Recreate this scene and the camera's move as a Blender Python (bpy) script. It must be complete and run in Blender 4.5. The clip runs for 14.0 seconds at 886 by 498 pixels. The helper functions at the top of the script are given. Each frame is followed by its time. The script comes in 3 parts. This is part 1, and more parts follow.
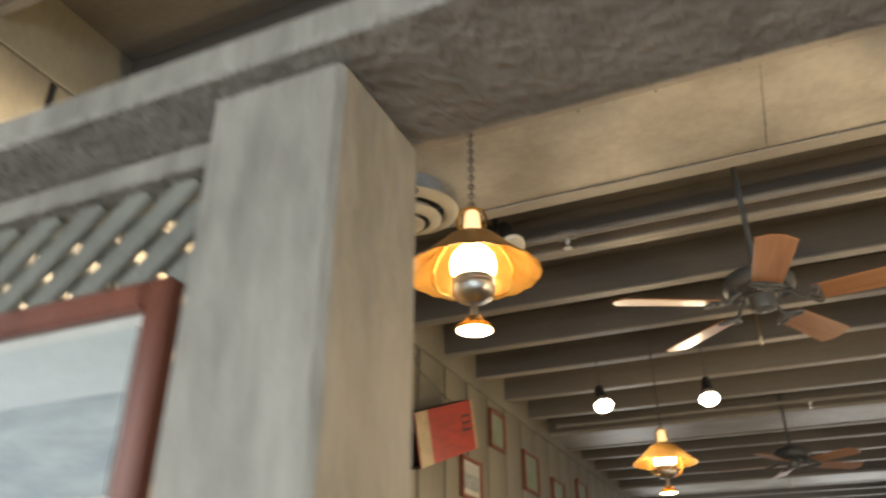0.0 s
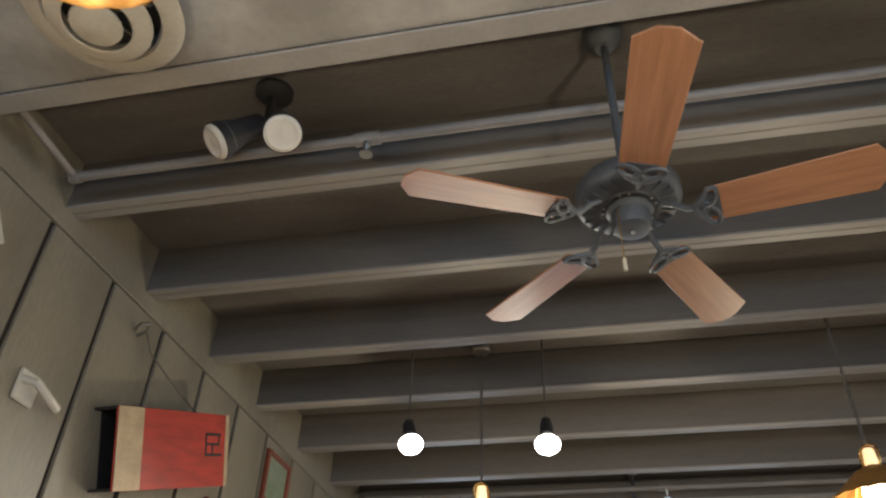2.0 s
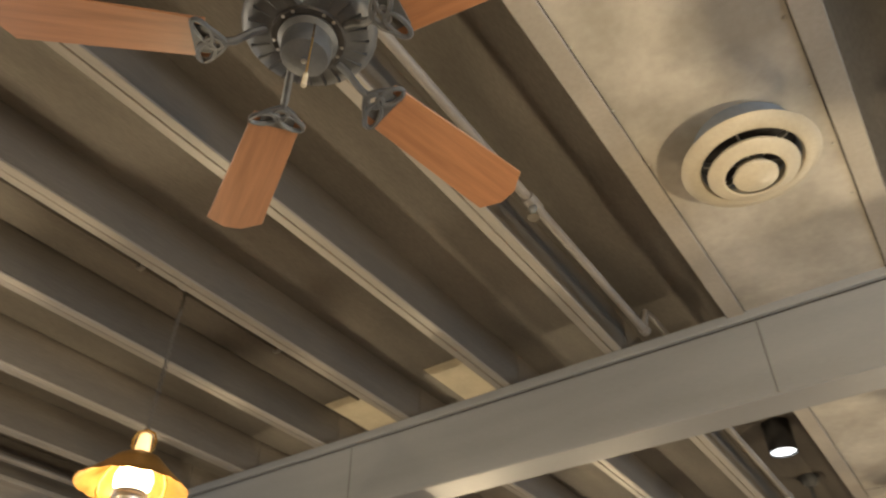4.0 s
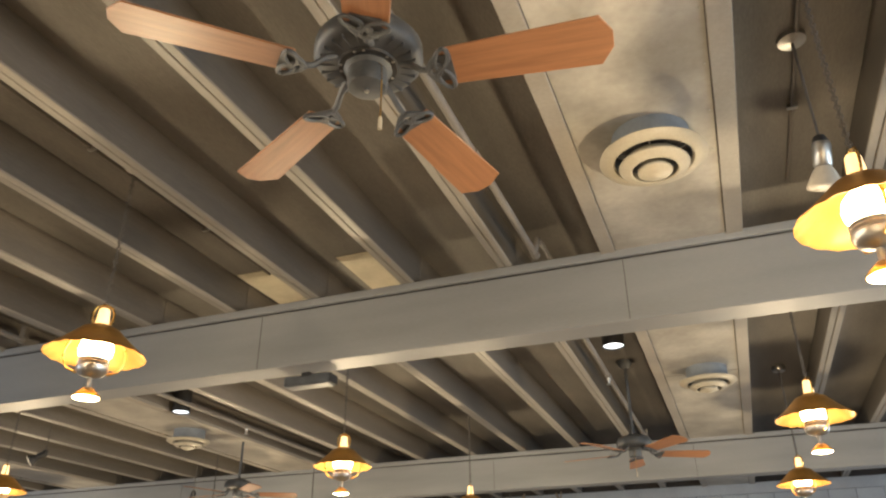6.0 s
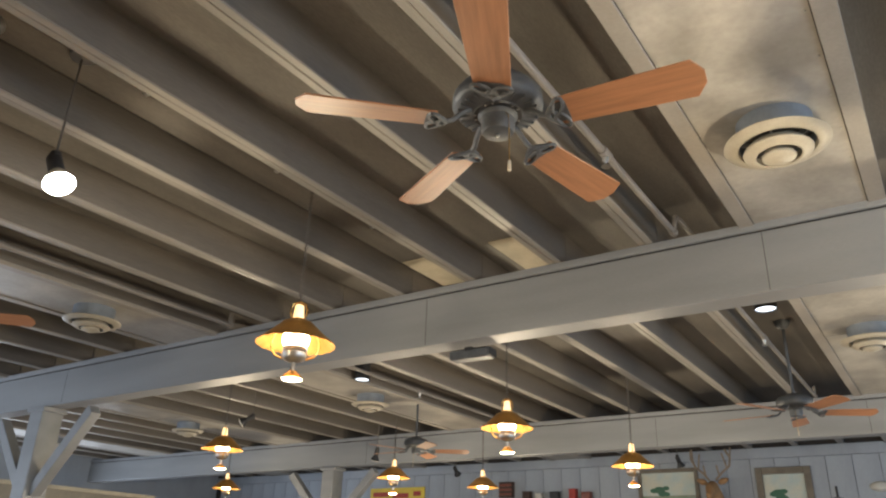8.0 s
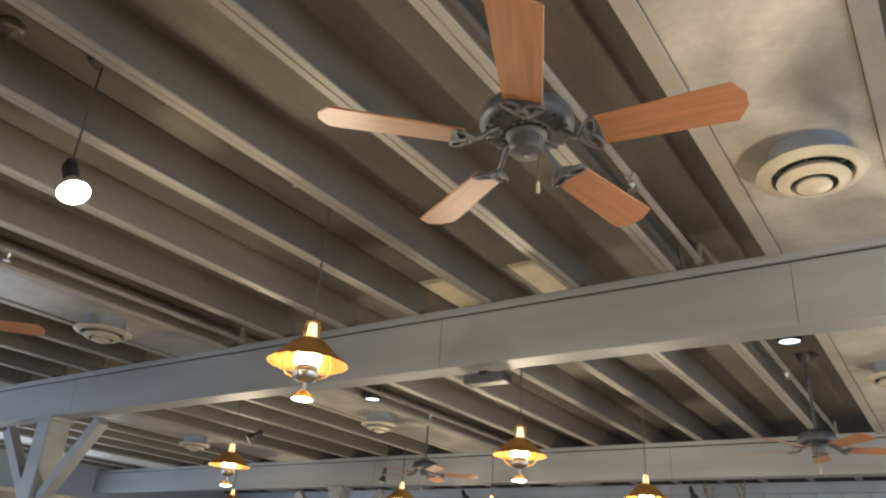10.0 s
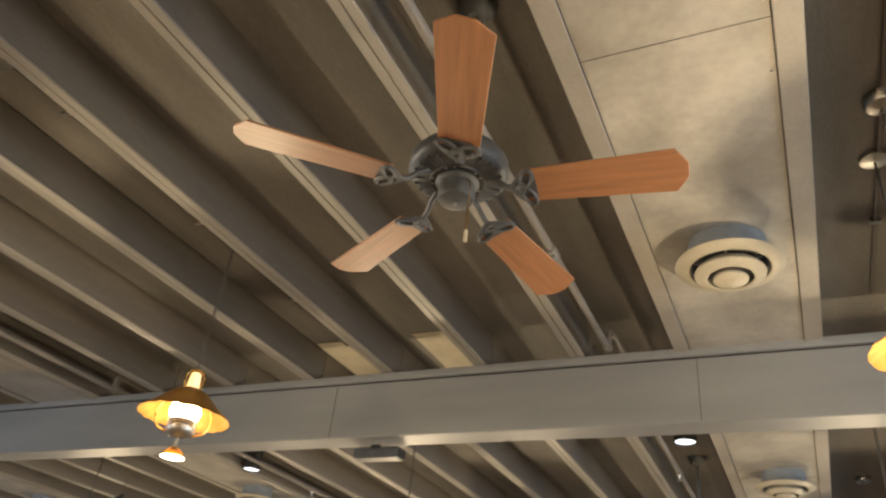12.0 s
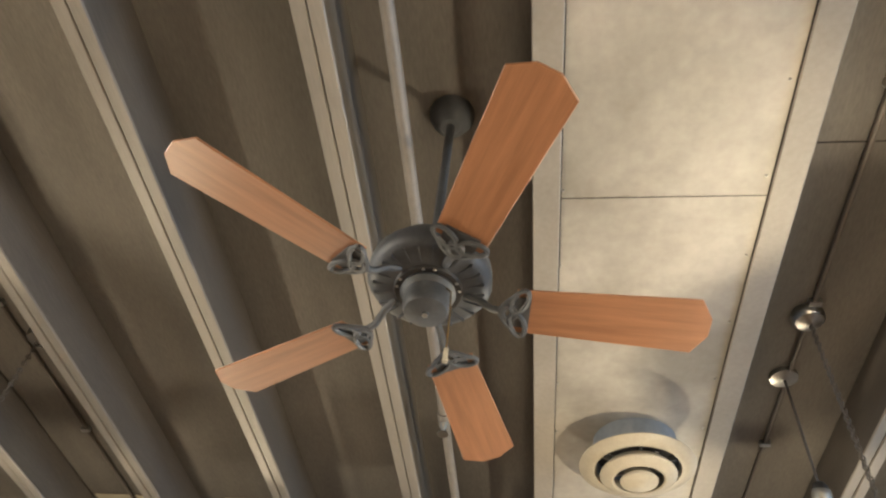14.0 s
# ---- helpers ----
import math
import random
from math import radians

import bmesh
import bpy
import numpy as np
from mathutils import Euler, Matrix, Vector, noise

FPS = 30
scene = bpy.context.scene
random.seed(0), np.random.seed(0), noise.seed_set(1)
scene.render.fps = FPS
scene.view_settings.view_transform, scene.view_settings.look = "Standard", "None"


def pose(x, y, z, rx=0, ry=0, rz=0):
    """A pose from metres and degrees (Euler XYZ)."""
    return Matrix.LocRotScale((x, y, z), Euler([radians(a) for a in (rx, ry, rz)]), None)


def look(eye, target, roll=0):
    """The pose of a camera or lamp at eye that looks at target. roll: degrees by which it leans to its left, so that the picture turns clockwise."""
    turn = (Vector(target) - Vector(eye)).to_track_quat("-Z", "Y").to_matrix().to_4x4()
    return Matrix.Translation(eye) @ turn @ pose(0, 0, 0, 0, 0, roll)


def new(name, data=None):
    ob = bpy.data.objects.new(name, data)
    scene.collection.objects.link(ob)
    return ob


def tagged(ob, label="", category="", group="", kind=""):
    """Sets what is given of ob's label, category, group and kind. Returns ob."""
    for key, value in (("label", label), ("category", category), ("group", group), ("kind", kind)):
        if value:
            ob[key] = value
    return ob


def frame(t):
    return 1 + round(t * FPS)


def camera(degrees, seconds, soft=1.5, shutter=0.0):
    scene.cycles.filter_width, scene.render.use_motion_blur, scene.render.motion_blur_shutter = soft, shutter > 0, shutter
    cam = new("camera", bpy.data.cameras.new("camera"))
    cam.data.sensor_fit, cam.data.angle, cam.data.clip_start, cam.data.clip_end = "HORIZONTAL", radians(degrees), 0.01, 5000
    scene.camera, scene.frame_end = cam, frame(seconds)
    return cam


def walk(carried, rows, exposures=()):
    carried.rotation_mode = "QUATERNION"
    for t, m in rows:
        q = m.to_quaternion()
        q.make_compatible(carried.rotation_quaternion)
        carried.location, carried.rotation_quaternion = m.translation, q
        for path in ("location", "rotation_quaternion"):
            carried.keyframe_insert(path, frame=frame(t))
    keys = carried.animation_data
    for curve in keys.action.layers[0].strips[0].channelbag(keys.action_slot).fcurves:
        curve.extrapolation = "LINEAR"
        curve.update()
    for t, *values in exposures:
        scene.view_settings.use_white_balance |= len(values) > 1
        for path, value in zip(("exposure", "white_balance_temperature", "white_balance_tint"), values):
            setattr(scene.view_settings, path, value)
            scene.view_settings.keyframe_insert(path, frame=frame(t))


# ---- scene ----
cam = camera(61.7, 14.0, soft=2.2, shutter=0.3)
# seconds, eye, target, roll
PATH = [
    (0, (-0.08, -3.258, 1.688), (-0.792, -1.631, 2.609), -0.2),
    (0.5, (-0.066, -2.875, 1.59), (-0.469, -1.213, 2.627), 2.6),
    (1, (-0.062, -2.466, 1.622), (-0.258, -0.791, 2.697), 1.4),
    (1.5, (-0.098, -2.059, 1.639), (-0.439, -0.443, 2.766), 0.7),
    (2, (-0.147, -1.682, 1.648), (-0.509, -0.112, 2.834), 2.0),
    (2.5, (-0.234, -1.368, 1.648), (-0.258, 0.178, 2.915), 1.9),
    (3, (-0.378, -1.072, 1.686), (0.001, 0.424, 2.957), -0.3),
    (3.5, (-0.429, -0.885, 1.68), (0.366, 0.447, 2.94), -0.2),
    (4, (-0.618, -0.798, 1.607), (0.647, 0.091, 2.875), 0.4),
    (6.3, (-1.467, -0.748, 1.638), (0.207, -0.072, 2.498), 0.9),
    (6.5, (-1.508, -0.766, 1.638), (0.145, -0.008, 2.47), 1.4),
    (7, (-1.636, -0.875, 1.618), (-0.034, 0.014, 2.419), 1.8),
    (7.5, (-1.74, -0.969, 1.609), (-0.184, 0.006, 2.402), 1.9),
    (8, (-1.79, -1.018, 1.615), (-0.274, 0.014, 2.411), 1.8),
    (10.5, (-1.731, -0.936, 1.666), (-0.263, 0.119, 2.52), 4.7),
    (11, (-1.738, -0.942, 1.662), (-0.275, 0.104, 2.538), 5.4),
    (11.5, (-1.687, -0.911, 1.66), (-0.203, 0.049, 2.596), 6.2),
    (12, (-1.566, -0.806, 1.662), (-0.062, -0.011, 2.714), 6.8),
    (12.5, (-1.465, -0.6, 1.705), (0.008, 0.023, 2.907), 7.7),
    (13, (-1.392, -0.436, 1.748), (0.04, 0.011, 3.071), 7.5),
    (13.5, (-1.27, -0.375, 1.762), (0.098, -0.063, 3.185), 7.6),
    (14, (-1.222, -0.239, 1.766), (0.1, -0.005, 3.249), 7.0),
]
walk(cam, [(t, look(eye, target, roll)) for t, eye, target, roll in PATH], exposures=[(0.0, 0.0, 7200, 10), (0.5, -0.2, 8100, 10), (1.0, -0.2, 6600, 10), (2.0, 0.05, 5600, 10), (3.0, 0.3, 6100, 10), (3.5, 0.05, 6400, 10), (4.1, 0.6, 6600, 10), (6.5, 0.75, 6600, 10), (8.0, 0.65, 5950, 10), (11.0, 0.62, 5900, 10), (12.0, 0.5, 6600, 10), (13.0, 0.8, 6300, 10), (14.0, 0.77, 6000, 10)])

# ---- light ----
world = bpy.data.worlds.new("sky")
scene.world = world
world.use_nodes = True
wn, wl = world.node_tree.nodes, world.node_tree.links
sky = wn.new("ShaderNodeTexSky")
sky.sky_type, sky.sun_disc = "NISHITA", False
sky.sun_elevation, sky.sun_rotation = radians(42), radians(200)
wn["Background"].inputs[1].default_value = 0.1
wl.new(sky.outputs[0], wn["Background"].inputs[0])


def lamp(name, kind, m, energy, color, size=0.1, size_y=None, spot=None):
    d = bpy.data.lights.new(name, kind)
    d.energy, d.color = energy, color
    if kind == "AREA":
        d.shape, d.size, d.size_y = "RECTANGLE", size, size_y or size
    else:
        d.shadow_soft_size = size
    if spot:
        d.spot_size, d.spot_blend = radians(spot), 0.5
    ob = new(name, d)
    ob.matrix_world = m
    return ob


COOL, PALE, WARM = (0.73, 0.87, 1.0), (0.88, 0.94, 1.0), (1.0, 0.79, 0.50)
# all out of view; x 8, y 9.2 and y 13.95 are added fill
lamp("window_light", "AREA", pose(1.2, -5.95, 1.6, 90, 0, 0), 150, COOL, 4.6, 1.7)
lamp("window_light", "AREA", pose(8.0, -5.95, 1.6, 90, 0, 0), 85, COOL, 4.4, 1.7)
lamp("window_light", "AREA", pose(-2.2, -4.4, 1.6, 90, 0, -90), 45, COOL, 1.9, 1.7)
lamp("window_light", "AREA", pose(-2.2, 9.2, 1.6, 90, 0, -90), 140, PALE, 5.2, 1.7)
lamp("window_light", "AREA", pose(4.0, 13.95, 1.6, 90, 0, 180), 160, PALE, 7.0, 1.7)

# ---- materials ----


def material(name, color, rough=0.6, metal=0.0, vary=0.25, scale=3.0, grain=60.0, bump=0.1, stretch=(1, 1, 1), second=None, tint=0.0, spec=0.5):
    """A painted or raw surface with large stains and a fine grain."""
    mt = bpy.data.materials.new(name)
    mt.use_nodes = True
    nt = mt.node_tree
    b = nt.nodes["Principled BSDF"]
    tc = nt.nodes.new("ShaderNodeTexCoord")
    mp = nt.nodes.new("ShaderNodeMapping")
    mp.inputs["Scale"].default_value = stretch
    nt.links.new(tc.outputs["Object"], mp.inputs[0])
    big, fine = nt.nodes.new("ShaderNodeTexNoise"), nt.nodes.new("ShaderNodeTexNoise")
    big.inputs["Scale"].default_value, big.inputs["Detail"].default_value = scale, 5
    fine.inputs["Scale"].default_value, fine.inputs["Detail"].default_value = grain, 4
    for n in (big, fine):
        nt.links.new(mp.outputs[0], n.inputs["Vector"])
    ramp = nt.nodes.new("ShaderNodeValToRGB")
    c2 = second or tuple(c * (1 - vary) for c in color)
    ramp.color_ramp.elements[0].position, ramp.color_ramp.elements[1].position = 0.35, 0.68
    ramp.color_ramp.elements[0].color, ramp.color_ramp.elements[1].color = (*c2, 1), (*color, 1)
    nt.links.new(big.outputs[0], ramp.inputs[0])
    mix = nt.nodes.new("ShaderNodeMix")
    mix.data_type, mix.blend_type = "RGBA", "MULTIPLY"
    mix.inputs[0].default_value = vary
    nt.links.new(ramp.outputs[0], mix.inputs[6])
    nt.links.new(fine.outputs[0], mix.inputs[7])
    out = mix.outputs[2]
    if tint:
        info = nt.nodes.new("ShaderNodeObjectInfo")
        hsv = nt.nodes.new("ShaderNodeHueSaturation")
        rng = nt.nodes.new("ShaderNodeMapRange")
        rng.inputs[3].default_value, rng.inputs[4].default_value = 1 - tint, 1 + tint
        nt.links.new(info.outputs["Random"], rng.inputs[0])
        nt.links.new(rng.outputs[0], hsv.inputs["Value"])
        nt.links.new(out, hsv.inputs["Color"])
        out = hsv.outputs[0]
    nt.links.new(out, b.inputs["Base Color"])
    rr = nt.nodes.new("ShaderNodeMapRange")
    rr.inputs[3].default_value, rr.inputs[4].default_value = max(rough - 0.12, 0.02), min(rough + 0.12, 1)
    nt.links.new(big.outputs[0], rr.inputs[0])
    nt.links.new(rr.outputs[0], b.inputs["Roughness"])
    b.inputs["Metallic"].default_value = metal
    b.inputs["Specular IOR Level"].default_value = spec
    if bump:
        bp = nt.nodes.new("ShaderNodeBump")
        bp.inputs["Strength"].default_value, bp.inputs["Distance"].default_value = bump, 0.01
        nt.links.new(fine.outputs[0], bp.inputs["Height"])
        nt.links.new(bp.outputs[0], b.inputs["Normal"])
    return mt


def glowing(name, color, strength):
    mt = bpy.data.materials.new(name)
    mt.use_nodes = True
    b = mt.node_tree.nodes["Principled BSDF"]
    b.inputs["Base Color"].default_value = (0.9, 0.9, 0.9, 1)
    b.inputs["Emission Color"].default_value = (*color, 1)
    b.inputs["Emission Strength"].default_value = strength
    return mt


M = {
    "deck": material("deck_paint", (0.215, 0.20, 0.18), 0.7, vary=0.45, scale=1.6, grain=60, stretch=(0.5, 2, 1)),
    # joist undersides get a paler colour than the joist sides
    "strip": material("strip_pale", (0.34, 0.315, 0.28), 0.45, vary=0.3, scale=1.8, grain=70, stretch=(0.25, 3, 3), tint=0.12, bump=0.15),
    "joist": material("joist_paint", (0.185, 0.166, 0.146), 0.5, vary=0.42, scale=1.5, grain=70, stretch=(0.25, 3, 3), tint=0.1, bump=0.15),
    "beam": material("beam_paint", (0.262, 0.272, 0.285), 0.5, vary=0.18, scale=1.5, grain=70, stretch=(3, 0.4, 3), bump=0.12),
    "post": material("post_paint", (0.41, 0.37, 0.315), 0.55, vary=0.35, scale=5, grain=22, stretch=(3, 3, 0.8), bump=0.8),
    "panel": material("panel_paint", (0.46, 0.435, 0.385), 0.45, vary=0.3, scale=3.2, grain=30, bump=0.1, second=(0.29, 0.27, 0.235)),
    "trim": material("panel_trim", (0.36, 0.33, 0.29), 0.5, vary=0.25, scale=2.5, grain=60, bump=0.1),
    # cream wood colour, also used for the painted lamplight under the deck
    "pale": material("cream_and_lamplit", (0.52, 0.47, 0.36), 0.7, vary=0.2, scale=6, grain=60),
    "wall": material("wall_paint", (0.29, 0.262, 0.205), 0.5, vary=0.32, scale=2.2, grain=60, stretch=(1, 1, 0.35), bump=0.15),
    "wall_blue": material("wall_blue", (0.36, 0.40, 0.46), 0.55, vary=0.2, scale=2.0, grain=60, stretch=(1, 1, 0.35), bump=0.12),
    "groove": material("groove", (0.035, 0.03, 0.027), 0.8),
    "floor": material("floor_boards", (0.22, 0.15, 0.10), 0.45, vary=0.35, scale=4, grain=50, stretch=(0.4, 4, 1)),
    "iron": material("fan_iron", (0.105, 0.115, 0.13), 0.5, metal=0.25, vary=0.3, scale=20, grain=120, bump=0.1),
    "blade": material("blade_wood", (0.42, 0.20, 0.10), 0.4, vary=0.3, scale=6, grain=45, stretch=(0.5, 8, 8), bump=0.04, tint=0.06),
    "brass": material("brass", (0.72, 0.47, 0.16), 0.28, metal=1.0, vary=0.3, scale=8, grain=60, bump=0.06),
    "copper": material("aged_shade", (0.64, 0.33, 0.08), 0.38, metal=0.5, vary=0.35, scale=9, grain=80, bump=0.1),
    "steel": material("galvanised", (0.55, 0.55, 0.53), 0.35, metal=1.0, vary=0.25, scale=10, grain=90),
    "black": material("black_metal", (0.025, 0.025, 0.027), 0.5, vary=0.2, scale=10),
    "cream": material("vent_cream", (0.44, 0.40, 0.315), 0.45, vary=0.2, scale=5, grain=80, bump=0.06),
    # blue grey holds the shadow on the collar above the vent rings
    "collar": material("shaded_collar", (0.22, 0.25, 0.29), 0.5, vary=0.25, scale=6),
    "pipe": material("pipe_paint", (0.24, 0.22, 0.20), 0.5, vary=0.25, scale=4),
    "cable": material("cable", (0.12, 0.11, 0.10), 0.6),
    "chimney": glowing("lit_glass", (1.0, 0.74, 0.42), 15.0),
    "amber": glowing("amber_glass", (1.0, 0.55, 0.14), 1.1),
    "red": material("red_crate", (0.48, 0.05, 0.03), 0.55, vary=0.35, scale=7, grain=50, stretch=(4, 1, 4)),
    "kraft": material("bare_crate", (0.55, 0.42, 0.26), 0.6, vary=0.3, scale=8, grain=60),
    "crate": material("brown_crate", (0.065, 0.032, 0.018), 0.5, vary=0.35, scale=6, grain=60, stretch=(4, 1, 4)),
    "white": material("white_card", (0.62, 0.60, 0.54), 0.6, vary=0.2, scale=8),
    "yellow": material("yellow_paint", (0.75, 0.55, 0.05), 0.5, vary=0.2, scale=5),
    "green": material("green_paint", (0.03, 0.13, 0.075), 0.5, vary=0.2, scale=8),
    "curtain": material("curtain_cloth", (0.62, 0.38, 0.16), 0.85, vary=0.45, scale=9, grain=90, stretch=(1, 6, 0.6), second=(0.42, 0.27, 0.15)),
    "mahogany": material("mahogany_frame", (0.24, 0.07, 0.04), 0.35, vary=0.3, scale=5, grain=70, stretch=(4, 4, 1)),
    "print": material("faded_print", (0.42, 0.44, 0.43), 0.35, vary=0.4, scale=9, grain=25, stretch=(1, 1, 3), second=(0.22, 0.25, 0.26)),
    "print_sky": material("print_sky", (0.46, 0.47, 0.45), 0.35, vary=0.12, scale=4),
    "lattice": material("lattice_paint", (0.27, 0.26, 0.22), 0.6, vary=0.3, scale=6, grain=60, bump=0.3),
    "frame_grey": material("weathered_frame", (0.20, 0.17, 0.13), 0.6, vary=0.35, scale=8, grain=60),
    "paint_sky": material("picture_sky", (0.40, 0.55, 0.60), 0.5, vary=0.3, scale=3, second=(0.62, 0.60, 0.48)),
    "paint_land": material("picture_land", (0.22, 0.30, 0.17), 0.5, vary=0.5, scale=6, second=(0.32, 0.36, 0.32)),
    "fur": material("deer_fur", (0.42, 0.25, 0.12), 0.9, vary=0.35, scale=10, grain=120, bump=0.5),
    "antler": material("antler", (0.36, 0.28, 0.20), 0.6, vary=0.35, scale=14, grain=80),
    "flood": material("flood_glass", (0.62, 0.58, 0.50), 0.25, vary=0.12, scale=6),
    "plaster": material("white_plaster", (0.60, 0.57, 0.50), 0.5, vary=0.15, scale=9),
    "bulb": glowing("lit_bulb", (1.0, 0.82, 0.52), 14.0),
    "spot": glowing("lit_spot", (1.0, 0.90, 0.75), 22.0),
    "lens": glowing("can_lens", (0.85, 0.93, 1.0), 1.6),
}

# ---- mesh helpers ----


def add_box(bm, lo, hi, m=None):
    c = [(a + b) / 2 for a, b in zip(lo, hi)]
    s = [b - a for a, b in zip(lo, hi)]
    mm = Matrix.Translation(c) @ Matrix.Diagonal((*s, 1))
    return bmesh.ops.create_cube(bm, size=1, matrix=(m @ mm if m else mm))


def lathe(bm, profile, n=28, m=None):
    """A turned form round z: profile of (radius, height)."""
    rings = []
    for r, z in profile:
        if r < 1e-5:
            rings.append([bm.verts.new((0, 0, z))])
        else:
            rings.append([bm.verts.new((r * math.cos(2 * math.pi * i / n), r * math.sin(2 * math.pi * i / n), z)) for i in range(n)])
    for a, b in zip(rings, rings[1:]):
        for i in range(n):
            j = (i + 1) % n
            if len(a) == 1 and len(b) > 1:
                bm.faces.new((a[0], b[j], b[i]))
            elif len(b) == 1 and len(a) > 1:
                bm.faces.new((a[i], a[j], b[0]))
            elif len(a) > 1:
                bm.faces.new((a[i], a[j], b[j], b[i]))
    if m:
        bmesh.ops.transform(bm, matrix=m, verts=[v for ring in rings for v in ring])
    return bm


def tube(bm, points, r, n=8):
    """A round bar along points."""
    pts = [Vector(p) for p in points]
    rings = []
    for k, p in enumerate(pts):
        d = (pts[min(k + 1, len(pts) - 1)] - pts[max(k - 1, 0)]).normalized()
        a = d.orthogonal().normalized()
        if rings:
            a = (last - d * last.dot(d)).normalized()
        last = a
        b = d.cross(a)
        rings.append([bm.verts.new(p + r * (math.cos(2 * math.pi * i / n) * a + math.sin(2 * math.pi * i / n) * b)) for i in range(n)])
    for a, b in zip(rings, rings[1:]):
        for i in range(n):
            j = (i + 1) % n
            bm.faces.new((a[i], a[j], b[j], b[i]))
    bm.faces.new(rings[0][::-1]), bm.faces.new(rings[-1])
    return bm


def ring_points(radius, n=20, closed=True, m=None, squash=1.0):
    pts = [Vector((radius * math.cos(2 * math.pi * i / n), squash * radius * math.sin(2 * math.pi * i / n), 0)) for i in range(n + 1)]
    return [m @ p for p in pts] if m else pts


def finish(name, bm, mat, smooth=False, bevel=0.0):
    if bevel:
        bmesh.ops.bevel(bm, geom=bm.edges[:], offset=bevel, segments=1, affect="EDGES", clamp_overlap=True)
    bmesh.ops.recalc_face_normals(bm, faces=bm.faces)
    me = bpy.data.meshes.new(name)
    bm.to_mesh(me)
    bm.free()
    me.materials.append(mat)
    if smooth:
        for p in me.polygons:
            p.use_smooth = True
        me.set_sharp_from_angle(angle=radians(40))
    return me


def part(name, bm, mat, parent=None, label="", smooth=False, bevel=0.0, m=None):
    ob = new(name, finish(name, bm, mat, smooth, bevel))
    if parent is not None:
        ob.parent = parent
    if m is not None:
        ob.matrix_basis = m
    return tagged(ob, label)


def thing(name, label, category, m, group="", kind=""):
    ob = new(name)
    ob.empty_display_size = 0.1
    ob.matrix_basis = m
    return tagged(ob, label, category, group, kind)


def box(lo, hi, m=None):
    bm = bmesh.new()
    add_box(bm, lo, hi, m)
    return bm


# ---- plan ----
ZJ, ZD, ZB = 3.525, 3.77, 3.095          # joists' underside, deck, beams' underside
XW, XE, YS, YN = -2.19, 10.85, -6.0, 14.0
B1, B2 = 2.425, 7.45                   # the beams' west faces
TH = 0.20                              # the beams' thickness
JOISTS = [-5.31, -4.69, -4.07, -3.45, -2.83, -2.20, -1.58, -0.950, -0.292, 0.315, 0.945, 1.61, 2.24, 2.94, 3.63,
          4.32, 5.01, 5.71, 6.42, 7.14, 7.86, 8.58, 9.30, 10.0, 10.7, 11.4, 12.1, 12.8, 13.5]
PANELS = [(-0.950, -0.292), (4.32, 5.01), (7.86, 8.58), (11.4, 12.1)]

# ---- structure ----


def structure(name, bm, mat, label, bevel=0.0):
    return tagged(part(name, bm, mat, bevel=bevel), label, "structure", kind="structure")


structure("floor", box((XW - 0.2, YS - 0.2, -0.1), (XE + 0.2, YN + 0.2, 0)), M["floor"], "dark brown wooden floor boards of the dining room")
ceiling = structure("ceiling", box((XW - 0.2, YS - 0.2, ZD), (XE + 0.2, YN + 0.2, ZD + 0.12)), M["deck"], "dark taupe painted deck above the exposed joists")


def wall_with_holes(name, axis, at, thick, a0, a1, z1, holes, mat, label):
    """A wall across the named axis from a0 to a1, with holes (b0, b1, z0, z1)."""
    bm = bmesh.new()

    def piece(b0, b1, z0, zz):
        if b1 - b0 > 0.001 and zz - z0 > 0.001:
            lo, hi = ((at, b0, z0), (at + thick, b1, zz)) if axis == "x" else ((b0, at, z0), (b1, at + thick, zz))
            add_box(bm, lo, hi)
    last = a0
    for b0, b1, z0, zz in holes:
        piece(last, b0, 0, z1), piece(b0, b1, 0, z0), piece(b0, b1, zz, z1)
        last = b1
    piece(last, a1, 0, z1)
    return structure(name, bm, mat, label)


WEST = wall_with_holes("wall_west", "x", XW - 0.15, 0.15, YS, YN, ZD, [(-5.4, -3.4, 0.7, 2.5), (6.5, 11.9, 0.7, 2.5)], M["groove"], "olive grey painted board wall with dark vertical gaps")
EAST = wall_with_holes("wall_east", "x", XE, 0.15, YS, YN, ZD, [], M["groove"], "blue grey painted board and batten wall")
wall_with_holes("wall_south", "y", YS - 0.15, 0.15, XW - 0.15, XE + 0.15, ZD, [(-1.2, 3.6, 0.7, 2.5), (5.7, 10.3, 0.7, 2.5)], M["wall"], "painted wall behind the dining room entrance")
wall_with_holes("wall_north", "y", YN, 0.15, XW - 0.15, XE + 0.15, ZD, [(0.4, 7.6, 0.7, 2.5)], M["wall_blue"], "painted far wall of the dining room")

for k, y in enumerate(JOISTS):
    th = thing("joist", "taupe painted double board joist under the deck", "joist", pose(0, y, 0), "ceiling joists", "structure")
    for a, b in ((XW, B1 + 0.1), (B1 + 0.103, B2 + 0.1), (B2 + 0.103, XE)):
        for s0, s1, dz in ((-0.041, -0.0025, 0.0), (0.0025, 0.041, 0.003)):
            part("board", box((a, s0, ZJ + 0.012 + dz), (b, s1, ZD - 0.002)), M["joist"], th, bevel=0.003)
            part("bottom_strip", box((a, s0 - (0.003 if s0 < 0 else 0), ZJ + dz), (b, s1 + (0.003 if s0 > 0 else 0), ZJ + 0.0115 + dz)), M["strip"], th, "paler underside strip", bevel=0.003)
        part("filler", box((a, -0.0024, ZJ + 0.03), (b, 0.0024, ZD - 0.01)), M["groove"], th)

